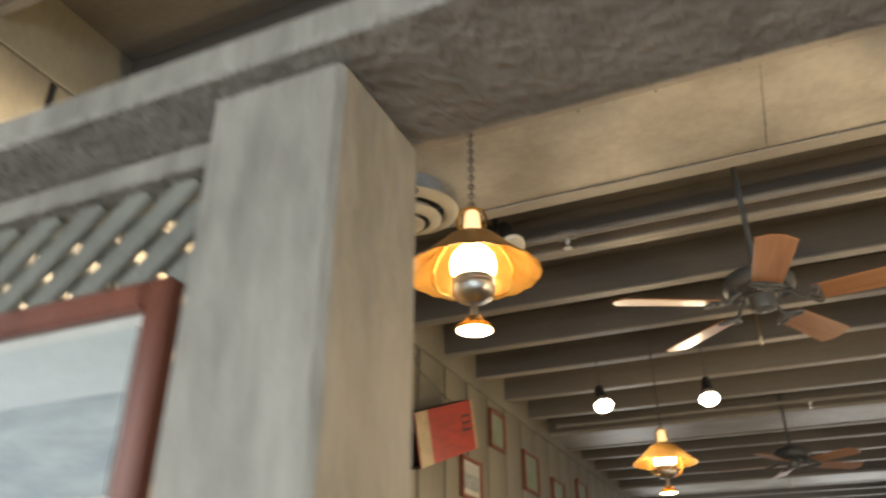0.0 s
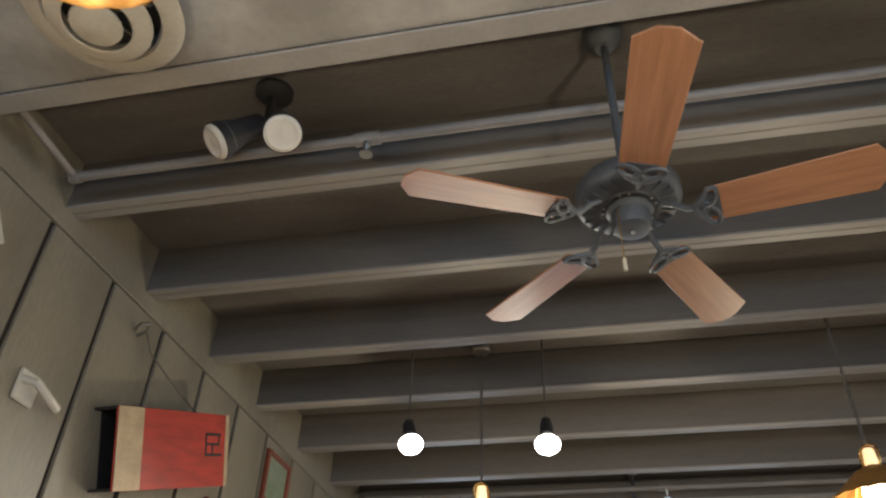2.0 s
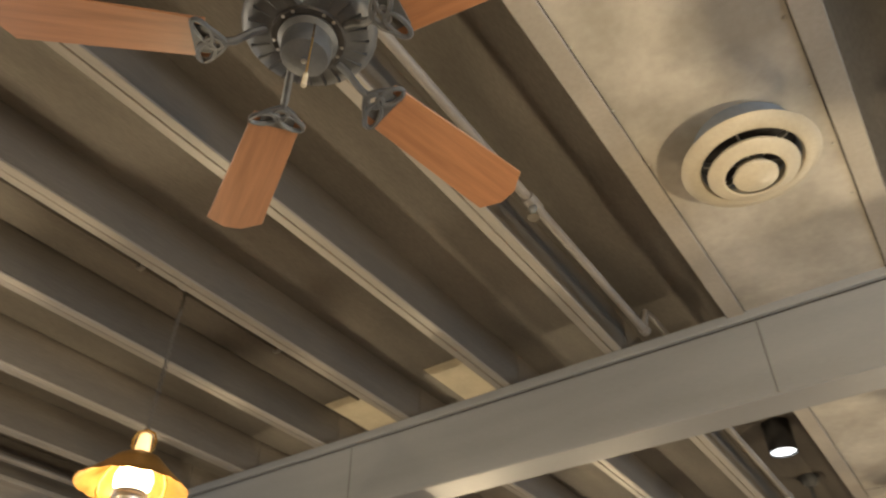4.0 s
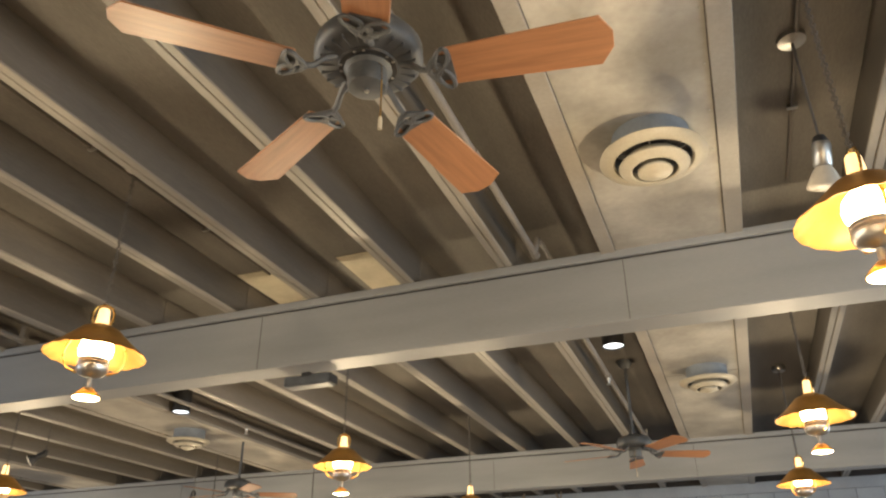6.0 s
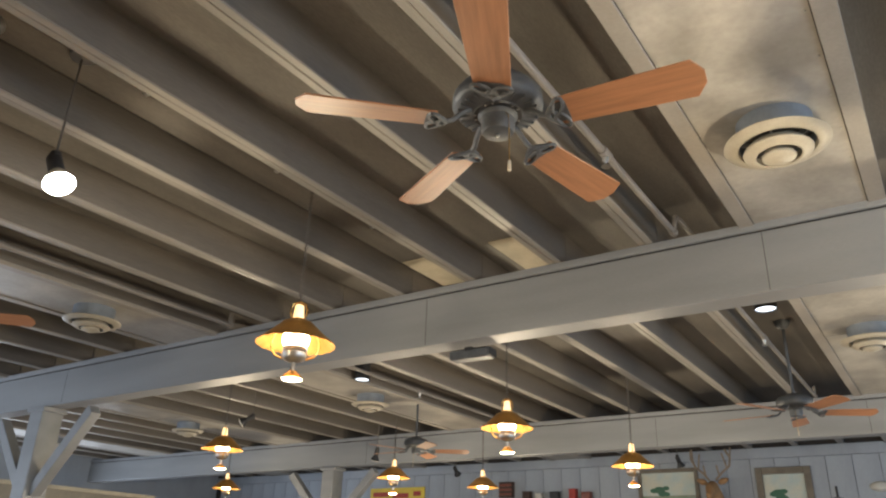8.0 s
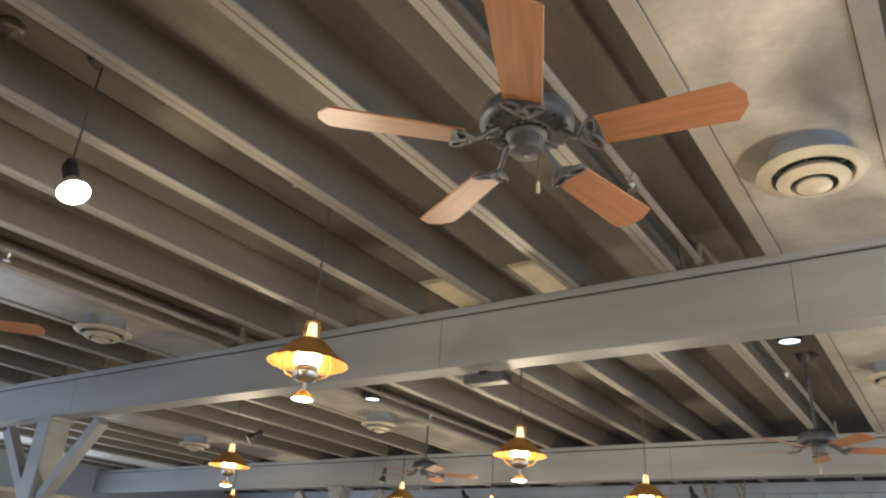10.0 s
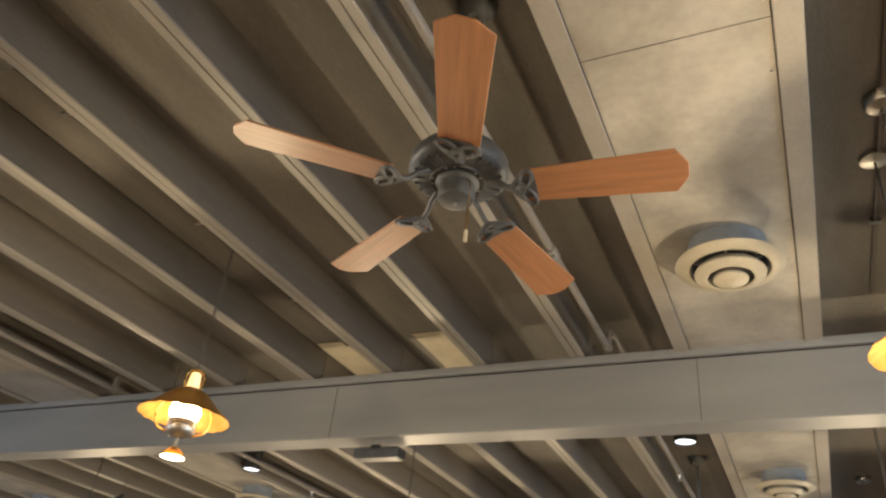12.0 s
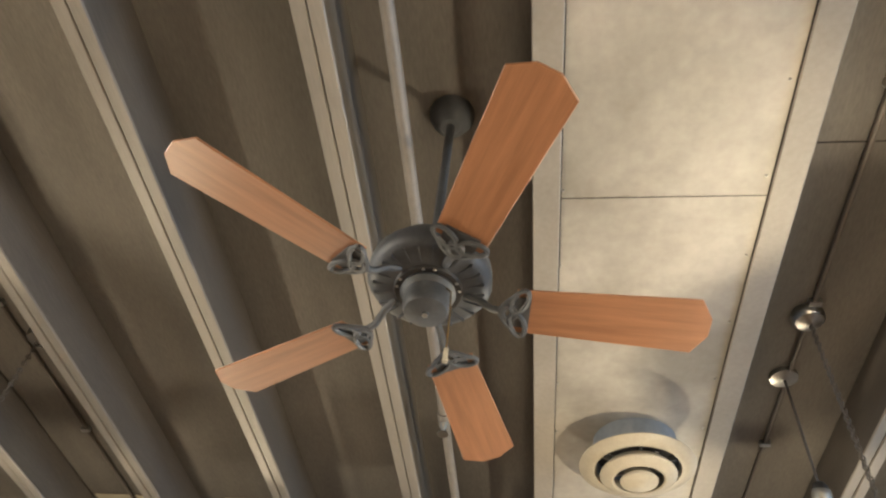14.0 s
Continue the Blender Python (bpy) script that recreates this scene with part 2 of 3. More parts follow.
for i, xb in enumerate((B1, B2)):
    th = thing("beam", "grey painted deep timber beam carrying the joists", "beam", pose(xb, 0, 0), "main beams", "structure")
    part("girder", box((0, YS, ZB), (TH, YN, 3.462)), M["beam"], th, bevel=0.006)
    part("top_plate", box((-0.012, YS, 3.474), (TH + 0.012, YN, ZJ - 0.002)), M["beam"], th, bevel=0.004)
    part("shadow_gap", box((0.015, YS, 3.455), (TH - 0.015, YN, 3.48)), M["groove"], th)
    for ys in (-4.8, -0.36, 1.98, 6.6):
        part("butt_joint", box((-0.0012, ys - 0.0016, ZB + 0.008), (0.002, ys + 0.0016, 3.455)), M["groove"], th)

SEAM = -0.11
for y0, y1 in PANELS:
    for a, b in ((XW, B1), (B1 + TH, B2), (B2 + TH, XE)):
        th = thing("ceiling_panel", "pale taupe painted panel closing a joist bay", "ceiling panel", pose(0, 0, 0), "ceiling panels", "structure")
        part("sheet", box((a, y0 + 0.03, ZJ - 0.012), (b, y1 - 0.03, ZJ - 0.001)), M["panel"], th)
        for xs in np.arange(a + 2.44 + SEAM, b - 0.1, 2.44):
            part("seam", box((xs - 0.0009, y0 + 0.036, ZJ - 0.0135), (xs + 0.0009, y1 - 0.036, ZJ - 0.0122)), M["groove"], th)
        part("gap", box((a, y0 + 0.0355, ZJ - 0.0150), (b, y0 + 0.039, ZJ - 0.0122)), M["groove"], th)
        part("gap", box((a, y1 - 0.039, ZJ - 0.0150), (b, y1 - 0.0355, ZJ - 0.0122)), M["groove"], th)
        part("edge_trim", box((a, y0 - 0.05, ZJ - 0.022), (b, y0 + 0.035, ZJ - 0.0015)), M["trim"], th, bevel=0.003)
        part("edge_trim", box((a, y1 - 0.035, ZJ - 0.022), (b, y1 + 0.045, ZJ - 0.0015)), M["trim"], th, bevel=0.003)

# pale sheets paint the lamplight that spills over the beam onto the deck
for y0, y1 in ((0.99, 1.43), (1.655, 2.185)):
    th = thing("lamplit_patch", "cream sheet under the deck painted as lamplight above the beam", "deck board", pose(0, 0, 0), "bare deck boards", "structure")
    part("cream_and_lamplit", box((2.37, y0, ZD - 0.007), (3.25, y1, ZD - 0.001)), M["pale"], th, bevel=0.002)

th = thing("panel_screws", "small screw heads along the ceiling panel edge", "screws", pose(0, 0, 0), "", "structure")
for k in range(14):
    for yy in (-0.895, -0.335):
        part("screw", lathe(bmesh.new(), [(0, -0.0045), (0.0035, -0.0035), (0.0042, 0), (0, 0.0004)], 8, m=pose(-2.03 + 0.30 * k + (0.04 if yy > -0.5 else 0), yy, ZJ - 0.0125)), M["steel"], th)

# ---- ceiling fan ----
FAN_Z = 2.95


def ceiling_fan(x, y, z, turn, label, top=ZD):
    th = thing("ceiling_fan", label, "ceiling fan", pose(x, y, z, 0, 0, turn), "ceiling fans")
    bm = lathe(bmesh.new(), [(0, 0.16), (0.05, 0.16), (0.075, 0.145), (0.13, 0.13), (0.148, 0.105), (0.15, 0.07), (0.14, 0.055), (0.12, 0.045), (0.07, 0.04), (0, 0.04)])
    part("motor_housing", bm, M["iron"], th, "dark iron motor housing", smooth=True)
    bm = lathe(bmesh.new(), [(0, 0.045), (0.062, 0.045), (0.066, 0.03), (0.055, 0.02), (0.055, -0.015), (0.05, -0.03), (0.035, -0.035), (0.009, -0.0355), (0.009, -0.0385), (0, -0.0395)])
    part("switch_housing", bm, M["iron"], th, smooth=True)
    for k in range(24):
        part("cooling_rib", box((0.09, -0.002, 0.041), (0.132, 0.002, 0.052)), M["iron"], th, m=pose(0, 0, 0, 0, 0, 15 * k))
    for k in range(10):
        part("screw", lathe(bmesh.new(), [(0, -0.004), (0.0045, -0.002), (0.005, 0.003), (0, 0.004)], 8, m=pose(0.074 * math.cos(math.radians(36 * k + (8 if k % 2 else -8))), 0.074 * math.sin(math.radians(36 * k + (8 if k % 2 else -8))), 0.037)), M["steel"], th)
    part("screw_ring", lathe(bmesh.new(), [(0.062, 0.042), (0.066, 0.035), (0.079, 0.035), (0.083, 0.042)], 32), M["black"], th, "black ring holding the bright screws", smooth=True)
    part("cap_screw", lathe(bmesh.new(), [(0, -0.0435), (0.006, -0.042), (0.007, -0.036), (0, -0.035)], 12), M["steel"], th)
    part("downrod", tube(bmesh.new(), [(0, 0, 0.15), (0, 0, top - z - 0.02)], 0.013, 10), M["iron"], th)
    bm = lathe(bmesh.new(), [(0, 0), (0.07, 0), (0.07, -0.015), (0.055, -0.05), (0.03, -0.075), (0, -0.075)], m=pose(0, 0, top - z))
    part("canopy", bm, M["iron"], th, smooth=True)
    for k in range(5):
        m = pose(0, 0, 0, 0, 0, 72 * k)
        # blade: clipped tip, slightly wider outside
        bm = bmesh.new()
        outline = [(0.205, -0.058), (0.618, -0.074), (0.650, -0.024), (0.650, 0.024), (0.618, 0.074), (0.205, 0.058)]
        lo = [bm.verts.new((a, b, -0.003)) for a, b in outline]
        hi = [bm.verts.new((a, b, 0.003)) for a, b in outline]
        bm.faces.new(lo[::-1]), bm.faces.new(hi)
        for i in range(6):
            bm.faces.new((lo[i], lo[(i + 1) % 6], hi[(i + 1) % 6], hi[i]))
        part("blade", bm, M["blade"], th, "reddish brown wooden blade", bevel=0.0015, m=m @ pose(0, 0, 0, PITCH, 0, 0))
        bm = bmesh.new()
        tube(bm, [(0.09, 0, 0.045), (0.12, 0, 0.03), (0.15, 0, 0.0), (0.175, 0, -0.006)], 0.009)
        tube(bm, ring_points(0.017, 14, m=pose(0.192, 0, -0.010)), 0.0065, 6)
        for sgn in (-1, 1):
            tube(bm, ring_points(0.033, 18, m=pose(0.212, sgn * 0.032, -0.011, 0, 0, sgn * 68), squash=0.5), 0.0062, 6)
            tube(bm, [(0.168, sgn * 0.004, -0.008), (0.182, sgn * 0.026, -0.010), (0.205, sgn * 0.05, -0.011)], 0.0062, 6)
        add_box(bm, (0.198, -0.040, -0.0075), (0.238, 0.040, -0.0038))
        part("blade_iron", bm, M["iron"], th, smooth=True, m=m @ pose(0, 0, 0, PITCH, 0, 0))
    bm = tube(bmesh.new(), [(0.045, 0.03, 0.02), (0.058, 0.038, 0.0), (0.06, 0.04, -0.06), (0.06, 0.04, -0.17)], 0.0018, 5)
    part("pull_chain", bm, M["brass"], th)
    bm = lathe(bmesh.new(), [(0, 0), (0.005, -0.004), (0.006, -0.04), (0, -0.044)], 8, m=pose(0.06, 0.04, -0.165))
    part("pull_knob", bm, M["pale"], th, smooth=True)
    return th


PITCH = -12
ceiling_fan(0, 0, FAN_Z, 205.14, "five blade ceiling fan with reddish wooden blades and dark iron motor")
ceiling_fan(5.20, 0.02, FAN_Z, 150, "five blade ceiling fan with wooden blades in the second bay")
ceiling_fan(5.72, 4.40, FAN_Z, 160, "five blade ceiling fan with wooden blades beside a vent")
ceiling_fan(0.07, 4.19, FAN_Z + 0.07, 175, "five blade ceiling fan with wooden blades beside a panel")


# ---- pendant lanterns ----


def pendant(x, y, z, top, turn=0, power=34, label="brass lantern pendant with a wide shade and lit chimney"):
    """z is the height of the shade's rim."""
    th = thing("pendant_lantern", label, "pendant lamp", pose(x, y, z, 0, 0, turn), "lantern pendants")
    bm = bmesh.new()
    prof = [(0.05, 0.128), (0.085, 0.118), (0.105, 0.098), (0.14, 0.064), (0.18, 0.028), (0.212, 0.002)]
    lathe(bm, prof + [(0.217, -0.005)] + [(r - 0.002, h - 0.006) for r, h in prof[::-1]], 72)
    for v in bm.verts:
        rr = math.hypot(v.co.x, v.co.y)
        if rr > 0.17:
            v.co.z += 0.0025 * math.cos(18 * math.atan2(v.co.y, v.co.x)) * (rr - 0.17) / 0.045
    part("shade", bm, M["copper"], th, "wide aged brass shade with a fluted rim", smooth=True)
    part("cap", lathe(bmesh.new(), [(0, 0.222), (0.02, 0.222), (0.024, 0.215), (0.03, 0.15), (0.036, 0.128), (0, 0.128)], 24), M["amber"], th, "glowing amber chimney top", smooth=True)
    part("cap_collar", lathe(bmesh.new(), [(0.036, 0.126), (0.05, 0.128), (0.05, 0.136), (0.036, 0.142)], 24), M["brass"], th, smooth=True)
    part("chimney", lathe(bmesh.new(), [(0, 0.085), (0.045, 0.085), (0.066, 0.06), (0.074, 0.03), (0.07, 0.0), (0.056, -0.022), (0, -0.022)], 28), M["chimney"], th, "glowing glass chimney", smooth=True)
    bm = lathe(bmesh.new(), [(0, -0.018), (0.06, -0.018), (0.068, -0.026), (0.062, -0.034), (0.068, -0.042), (0.062, -0.05), (0.069, -0.058), (0.066, -0.075), (0.055, -0.092), (0.03, -0.102), (0.012, -0.108), (0.012, -0.155), (0, -0.155)], 28)
    part("oil_font", bm, M["steel"], th, "ribbed metal oil font", smooth=True)
    for s in (-1, 1):
        pts = [(s * 0.08, 0, 0.11), (s * 0.112, 0, 0.06), (s * 0.13, 0, 0.01), (s * 0.127, 0, -0.035), (s * 0.105, 0, -0.07), (s * 0.062, 0, -0.088)]
        part("guard_wire", tube(bmesh.new(), pts, 0.0058, 8), M["brass"], th, smooth=True)
    pts = [(0.032, 0, 0.135), (0.044, 0, 0.17), (0.046, 0, 0.20), (0.034, 0, 0.23), (0, 0, 0.243), (-0.034, 0, 0.23), (-0.046, 0, 0.20), (-0.044, 0, 0.17), (-0.032, 0, 0.135)]
    part("carry_loop", tube(bmesh.new(), pts, 0.005, 8), M["brass"], th, smooth=True)
    part("down_bulb", lathe(bmesh.new(), [(0, -0.15), (0.02, -0.152), (0.04, -0.172), (0.058, -0.188), (0.060, -0.196), (0.056, -0.197), (0.0, -0.190)], 24), M["brass"], th, "brass bulb cup", smooth=True)
    part("bulb_face", lathe(bmesh.new(), [(0.055, -0.1975), (0.035, -0.203), (0, -0.206)], 24), M["bulb"], th, "lit reflector bulb face", smooth=True)
    zt = top - z
    cord = bmesh.new()
    tube(cord, [(0, 0, 0.24), (0.003, 0.002, 0.24 + (zt - 0.24) * 0.5), (0, 0, zt)], 0.003, 6)
    k, h = 0, 0.25
    while h < zt - 0.03:
        tube(cord, ring_points(0.010, 7, m=pose(0, 0, h, 90, 0, 90 * (k % 2))), 0.0026, 4)
        k, h = k + 1, h + 0.018
    part("chain", cord, M["cable"], th)
    part("ceiling_rose", lathe(bmesh.new(), [(0, zt), (0.056, zt), (0.06, zt - 0.012), (0.058, zt - 0.036), (0.05, zt - 0.046), (0.03, zt - 0.05), (0.012, zt - 0.06), (0, zt - 0.06)], 24), M["steel"], th, "polished metal ceiling rose", smooth=True)
    lamp("lantern_light", "POINT", pose(x, y, z - 0.42), power, WARM, 0.05)
    return th


PENDANTS = [(-0.848, -1.262, 2.71, ZD, 20, 20), (1.03, 1.86, 2.735, ZD, 132), (-0.77, 2.10, 2.72, ZD, 40), (0.90, -1.26, 2.74, ZD, 10, 48),
            (3.65, 1.99, 2.71, ZD, 120, 48), (5.83, 1.73, 2.66, ZD, 30, 50), (3.56, 5.34, 2.72, ZD, 60), (6.14, 5.04, 2.70, ZD, 15), (7.25, 4.36, 2.67, ZD, 50),
            (6.40, 8.5, 2.70, ZD, 80), (3.415, -1.237, 2.72, ZD, 25), (5.88, -1.28, 2.72, ZD, 45)]
for p in PENDANTS:
    pendant(*p)


# ---- ceiling vents ----


def vent(x, y, label="round cream ceiling air vent with stepped rings"):
    th = thing("air_vent", label, "air vent", pose(x, y, ZJ - 0.012), "ceiling vents")
    part("collar", lathe(bmesh.new(), [(0.162, 0), (0.162, -0.112), (0.157, -0.112), (0.157, 0)], 40), M["collar"], th, "duct collar coloured blue grey for the shade on it", smooth=True)
    part("outer_ring", lathe(bmesh.new(), [(0.157, -0.100), (0.19, -0.100), (0.222, -0.108), (0.224, -0.113), (0.205, -0.126), (0.175, -0.132), (0.166, -0.131), (0.160, -0.118)], 40), M["cream"], th, smooth=True)
    part("middle_ring", lathe(bmesh.new(), [(0.120, -0.118), (0.146, -0.148), (0.146, -0.155), (0.125, -0.168), (0.100, -0.174), (0.094, -0.171), (0.108, -0.150), (0.112, -0.120)], 36), M["cream"], th, smooth=True)
    part("inner_cone", lathe(bmesh.new(), [(0, -0.135), (0.05, -0.14), (0.072, -0.175), (0.070, -0.183), (0.050, -0.192), (0.040, -0.192), (0.028, -0.200), (0, -0.203)], 32), M["cream"], th, smooth=True)
    # black disc paints the shade of the open duct between the rings
    part("throat_shade", lathe(bmesh.new(), [(0, -0.06), (0.156, -0.06), (0.156, -0.055), (0, -0.055)], 32), M["black"], th)
    bm = bmesh.new()
    for a in (0, 60, 120):
        add_box(bm, (-0.155, -0.003, -0.13), (0.155, 0.003, -0.11), pose(0, 0, 0, 0, 0, a))
    part("spider_bracket", bm, M["steel"], th)
    return th


for x, y in [(1.375, -0.645), (1.43, 4.62), (4.84, -0.665), (5.06, 4.62), (5.36, 8.3), (-1.395, -0.632), (1.42, 8.25), (5.3, 11.75)]:
    vent(x, y)

# ---- entrance post and header ----
th = thing("entrance_post", "rough grey painted square timber post", "post", pose(-0.505, -2.652, 0), kind="structure")
part("shaft", box((-0.086, -0.094, 0), (0.086, 0.094, 2.234)), M["post"], th, bevel=0.008)
header = structure("header_plank", box((XW, -2.775, 2.236), (4.8, -2.556, 2.284)), M["post"], "grey painted plank laid on the entrance posts", bevel=0.006)

lattice = thing("lattice_screen", "grey painted diagonal lattice screen under the header plank", "lattice", pose(0, -2.652, 0))
LX0, LX1, LZ0, LZ1 = XW + 0.01, -0.60, 0.95, 2.205
for layer, sgn in ((0, 1), (1, -1)):
    # slats clipped to the screen: z = c + sgn * x * slope
    for c in np.arange(-2.0, 6.0, 0.072):
        ends = []
        for x in (LX0, LX1):
            ends.append((x, c + sgn * 0.9 * x))
        for z in (LZ0, LZ1):
            ends.append(((z - c) / (sgn * 0.9), z))
        ends = sorted(p for p in ends if LX0 - 1e-6 <= p[0] <= LX1 + 1e-6 and LZ0 - 1e-6 <= p[1] <= LZ1 + 1e-6)
        if len(ends) < 2 or ends[-1][0] - ends[0][0] < 0.05:
            continue
        (xa, za), (xb, zb) = ends[0], ends[-1]
        ln = math.hypot(xb - xa, zb - za)
        part("slat", box((0, -0.007 + 0.016 * layer, -0.017), (ln, 0.007 + 0.016 * layer, 0.017)), M["lattice"], lattice, m=pose(xa, 0, za, 0, -math.degrees(math.atan2(zb - za, xb - xa)), 0), bevel=0.002)
part("top_rail", box((XW + 0.005, -0.030, 2.20), (-0.595, 0.035, 2.234)), M["post"], lattice, bevel=0.004)
part("base_board", box((XW + 0.005, -0.02, 0), (-0.595, 0.05, 0.95)), M["lattice"], lattice)


def framed(name, label, m, w, h, bar, depth, frame_mat, field):
    """A framed picture in the local xz plane, facing -y; field makes its print."""
    th = thing(name, label, "picture", m)
    for lo, hi in (((-w / 2, -depth, -h / 2), (-w / 2 + bar, 0, h / 2)), ((w / 2 - bar, -depth, -h / 2), (w / 2, 0, h / 2)),
                   ((-w / 2 + bar + 0.0005, -depth, h / 2 - bar), (w / 2 - bar - 0.0005, 0, h / 2)), ((-w / 2 + bar + 0.0005, -depth, -h / 2), (w / 2 - bar - 0.0005, 0, -h / 2 + bar))):
        part("frame_bar", box(lo, hi), frame_mat, th, bevel=0.006)
    field(th, w - 2 * bar, h - 2 * bar)
    return th


def shore_print(th, w, h):
    part("print_paper", box((-w / 2, -0.012, -h / 2), (w / 2, -0.004, h / 2)), M["white"], th, "pale print with a mount")
    part("print_view", box((-w / 2 + 0.02, -0.015, -h / 2 + 0.04), (w / 2 - 0.015, -0.0125, h * 0.12)), M["print"], th)
    part("print_sky", box((-w / 2 + 0.02, -0.015, h * 0.122), (w / 2 - 0.015, -0.0125, h / 2 - 0.015)), M["print_sky"], th)


framed("framed_print", "faded grey landscape print in a mahogany frame on the lattice", pose(-0.855, -2.683, 1.886, 0, 0, 0), 0.43, 0.30, 0.034, 0.03, M["mahogany"], shore_print)

# ---- posts with braces under the beams ----


def braced_post(x, y, label):
    th = thing("beam_post", label, "post", pose(x + TH / 2, y, 0), "braced posts", "structure")
    part("shaft", box((-0.12, -0.12, 0), (0.12, 0.12, ZB - 0.001)), M["beam"], th, bevel=0.006)
    part("capital", box((-0.135, -0.16, ZB - 0.05), (0.135, 0.16, ZB - 0.0015)), M["beam"], th, bevel=0.005)
    for s in (-1, 1):
        ln = math.hypot(0.78, 0.78)
        part("brace", box((-0.055, -0.06, 0), (0.055, 0.06, ln)), M["beam"], th, bevel=0.005, m=pose(0, s * 0.10, ZB - 0.86, -45 * s, 0, 0))
    return th


braced_post(B1, 7.0, "grey painted beam post with two diagonal braces")
braced_post(B1, -4.2, "grey painted beam post with two diagonal braces")
braced_post(B1, 11.5, "grey painted beam post with two diagonal braces")
braced_post(B2, 7.35, "grey painted beam post with two diagonal braces beside the lanterns")
braced_post(B2, -3.5, "grey painted beam post with two diagonal braces")

# ---- sprinkler pipes ----


def sprinkler_pipe(x0, x1, y, z, heads, tails, label):
    th = thing("sprinkler_pipe", label, "pipe", pose(0, 0, 0), "sprinkler pipes")
    part("main_run", tube(bmesh.new(), [(x0, y, z), (x1, y, z)], 0.019, 12), M["pipe"], th, smooth=True)
    for pts in tails:
        part("branch", tube(bmesh.new(), pts, 0.016, 10), M["pipe"], th, smooth=True)
    for x in heads:
        tee = part("tee", tube(bmesh.new(), [(x - 0.045, y, z), (x + 0.045, y, z)], 0.026, 12), M["pipe"], th, smooth=True)
        bm = lathe(bmesh.new(), [(0, 0), (0.016, 0), (0.016, -0.03), (0.008, -0.04), (0.008, -0.06), (0.024, -0.062), (0.024, -0.066), (0, -0.066)], 12, m=pose(x, y, z - 0.01))
        part("sprinkler_head", bm, M["steel"], tee, smooth=True)
    for x in (x0, x1):
        bm = tube(bmesh.new(), [(x - 0.02, y, z), (x + 0.02, y, z)], 0.025, 12)
        part("elbow", bm, M["pipe"], th, smooth=True)
    return th


sprinkler_pipe(-2.02, 2.32, 0.11, 3.525, [-0.85, 1.26], [[(-2.02, 0.11, 3.525), (-2.02, -0.22, 3.545), (-2.02, -0.26, 3.60)], [(2.32, 0.11, 3.525), (2.32, 0.09, 3.62), (2.42, 0.09, 3.64), (2.75, 0.09, 3.64)]],
               "painted sprinkler pipe with brass heads under the joists")
sprinkler_pipe(2.75, 7.36, 0.12, 3.53, [4.8], [[(7.36, 0.12, 3.53), (7.36, 0.12, 3.64)]], "painted sprinkler pipe along the second bay")
sprinkler_pipe(-2.0, 2.32, 4.0, 3.53, [0.3], [[(2.32, 4.0, 3.53), (2.32, 4.0, 3.64)]], "painted sprinkler pipe beside the ceiling panel")
sprinkler_pipe(2.75, 7.35, 4.0, 3.53, [5.2], [[(7.35, 4.0, 3.53), (7.35, 4.0, 3.64)]], "painted sprinkler pipe beside a can light")


def deck_conduit(x0, x1, y, label):
    th = thing("deck_conduit", label, "conduit", pose(0, y, ZD))
    part("tubing", tube(bmesh.new(), [(x0, 0, -0.011), (x1, 0, -0.011)], 0.010, 8), M["joist"], th, smooth=True)
    for x in np.arange(x0 + 0.3, x1, 0.9):
        part("clip", box((x - 0.012, -0.022, -0.024), (x + 0.012, 0.022, -0.0015)), M["steel"], th)


deck_conduit(-2.17, 2.42, -1.27, "slim electrical conduit clipped under the deck")
deck_conduit(-2.17, 2.42, 1.96, "slim electrical conduit clipped under the deck between joists")

# ---- lights on the ceiling ----


def hanging_spot(x, y, z, aim, lit, label, top=ZD, power=10):
    """A bulb holder on a rod; the bulb looks along aim."""
    th = thing("hanging_spotlight", label, "spotlight", pose(x, y, z), "hanging spotlights")
    part("rod", tube(bmesh.new(), [(0, 0, 0.03), (0, 0, top - z)], 0.0055, 8), M["cable"], th)
    part("rod_base", lathe(bmesh.new(), [(0, top - z), (0.055, top - z), (0.055, top - z - 0.02), (0.012, top - z - 0.03), (0, top - z - 0.03)], 20), M["steel"], th, smooth=True)
    turn = Vector(aim).to_track_quat("Z", "Y").to_matrix().to_4x4()
    part("knuckle", lathe(bmesh.new(), [(0, -0.028), (0.022, -0.018), (0.028, 0), (0.022, 0.018), (0, 0.028)], 14, m=pose(0, 0, 0.02)), M["black"], th, smooth=True)
    sleeve = M["steel"] if "metal" in label else M["black"]
    part("lamp_holder", lathe(bmesh.new(), [(0, -0.02), (0.03, -0.015), (0.034, 0.0), (0.034, 0.075), (0.03, 0.08), (0, 0.08)], 20, m=turn), sleeve, th, smooth=True)
    part("reflector_bulb", lathe(bmesh.new(), [(0.026, 0.078), (0.04, 0.10), (0.062, 0.145), (0.064, 0.155)], 24, m=turn), M["black"] if "track" in label else M["flood"], th, "reflector bulb bell", smooth=True)
    part("bulb_face", lathe(bmesh.new(), [(0.064, 0.155), (0.06, 0.162), (0.03, 0.17), (0, 0.172)], 24, m=turn), M["spot"] if lit else M["flood"], th, "glowing bulb face" if lit else "unlit bulb face", smooth=True)
    if lit:
        at = Vector((x, y, z)) + Vector(aim).normalized() * 0.20
        lamp("spot_light", "SPOT", look(at, at + Vector(aim)), power, (1.0, 0.84, 0.62), 0.05, spot=150)
    return th


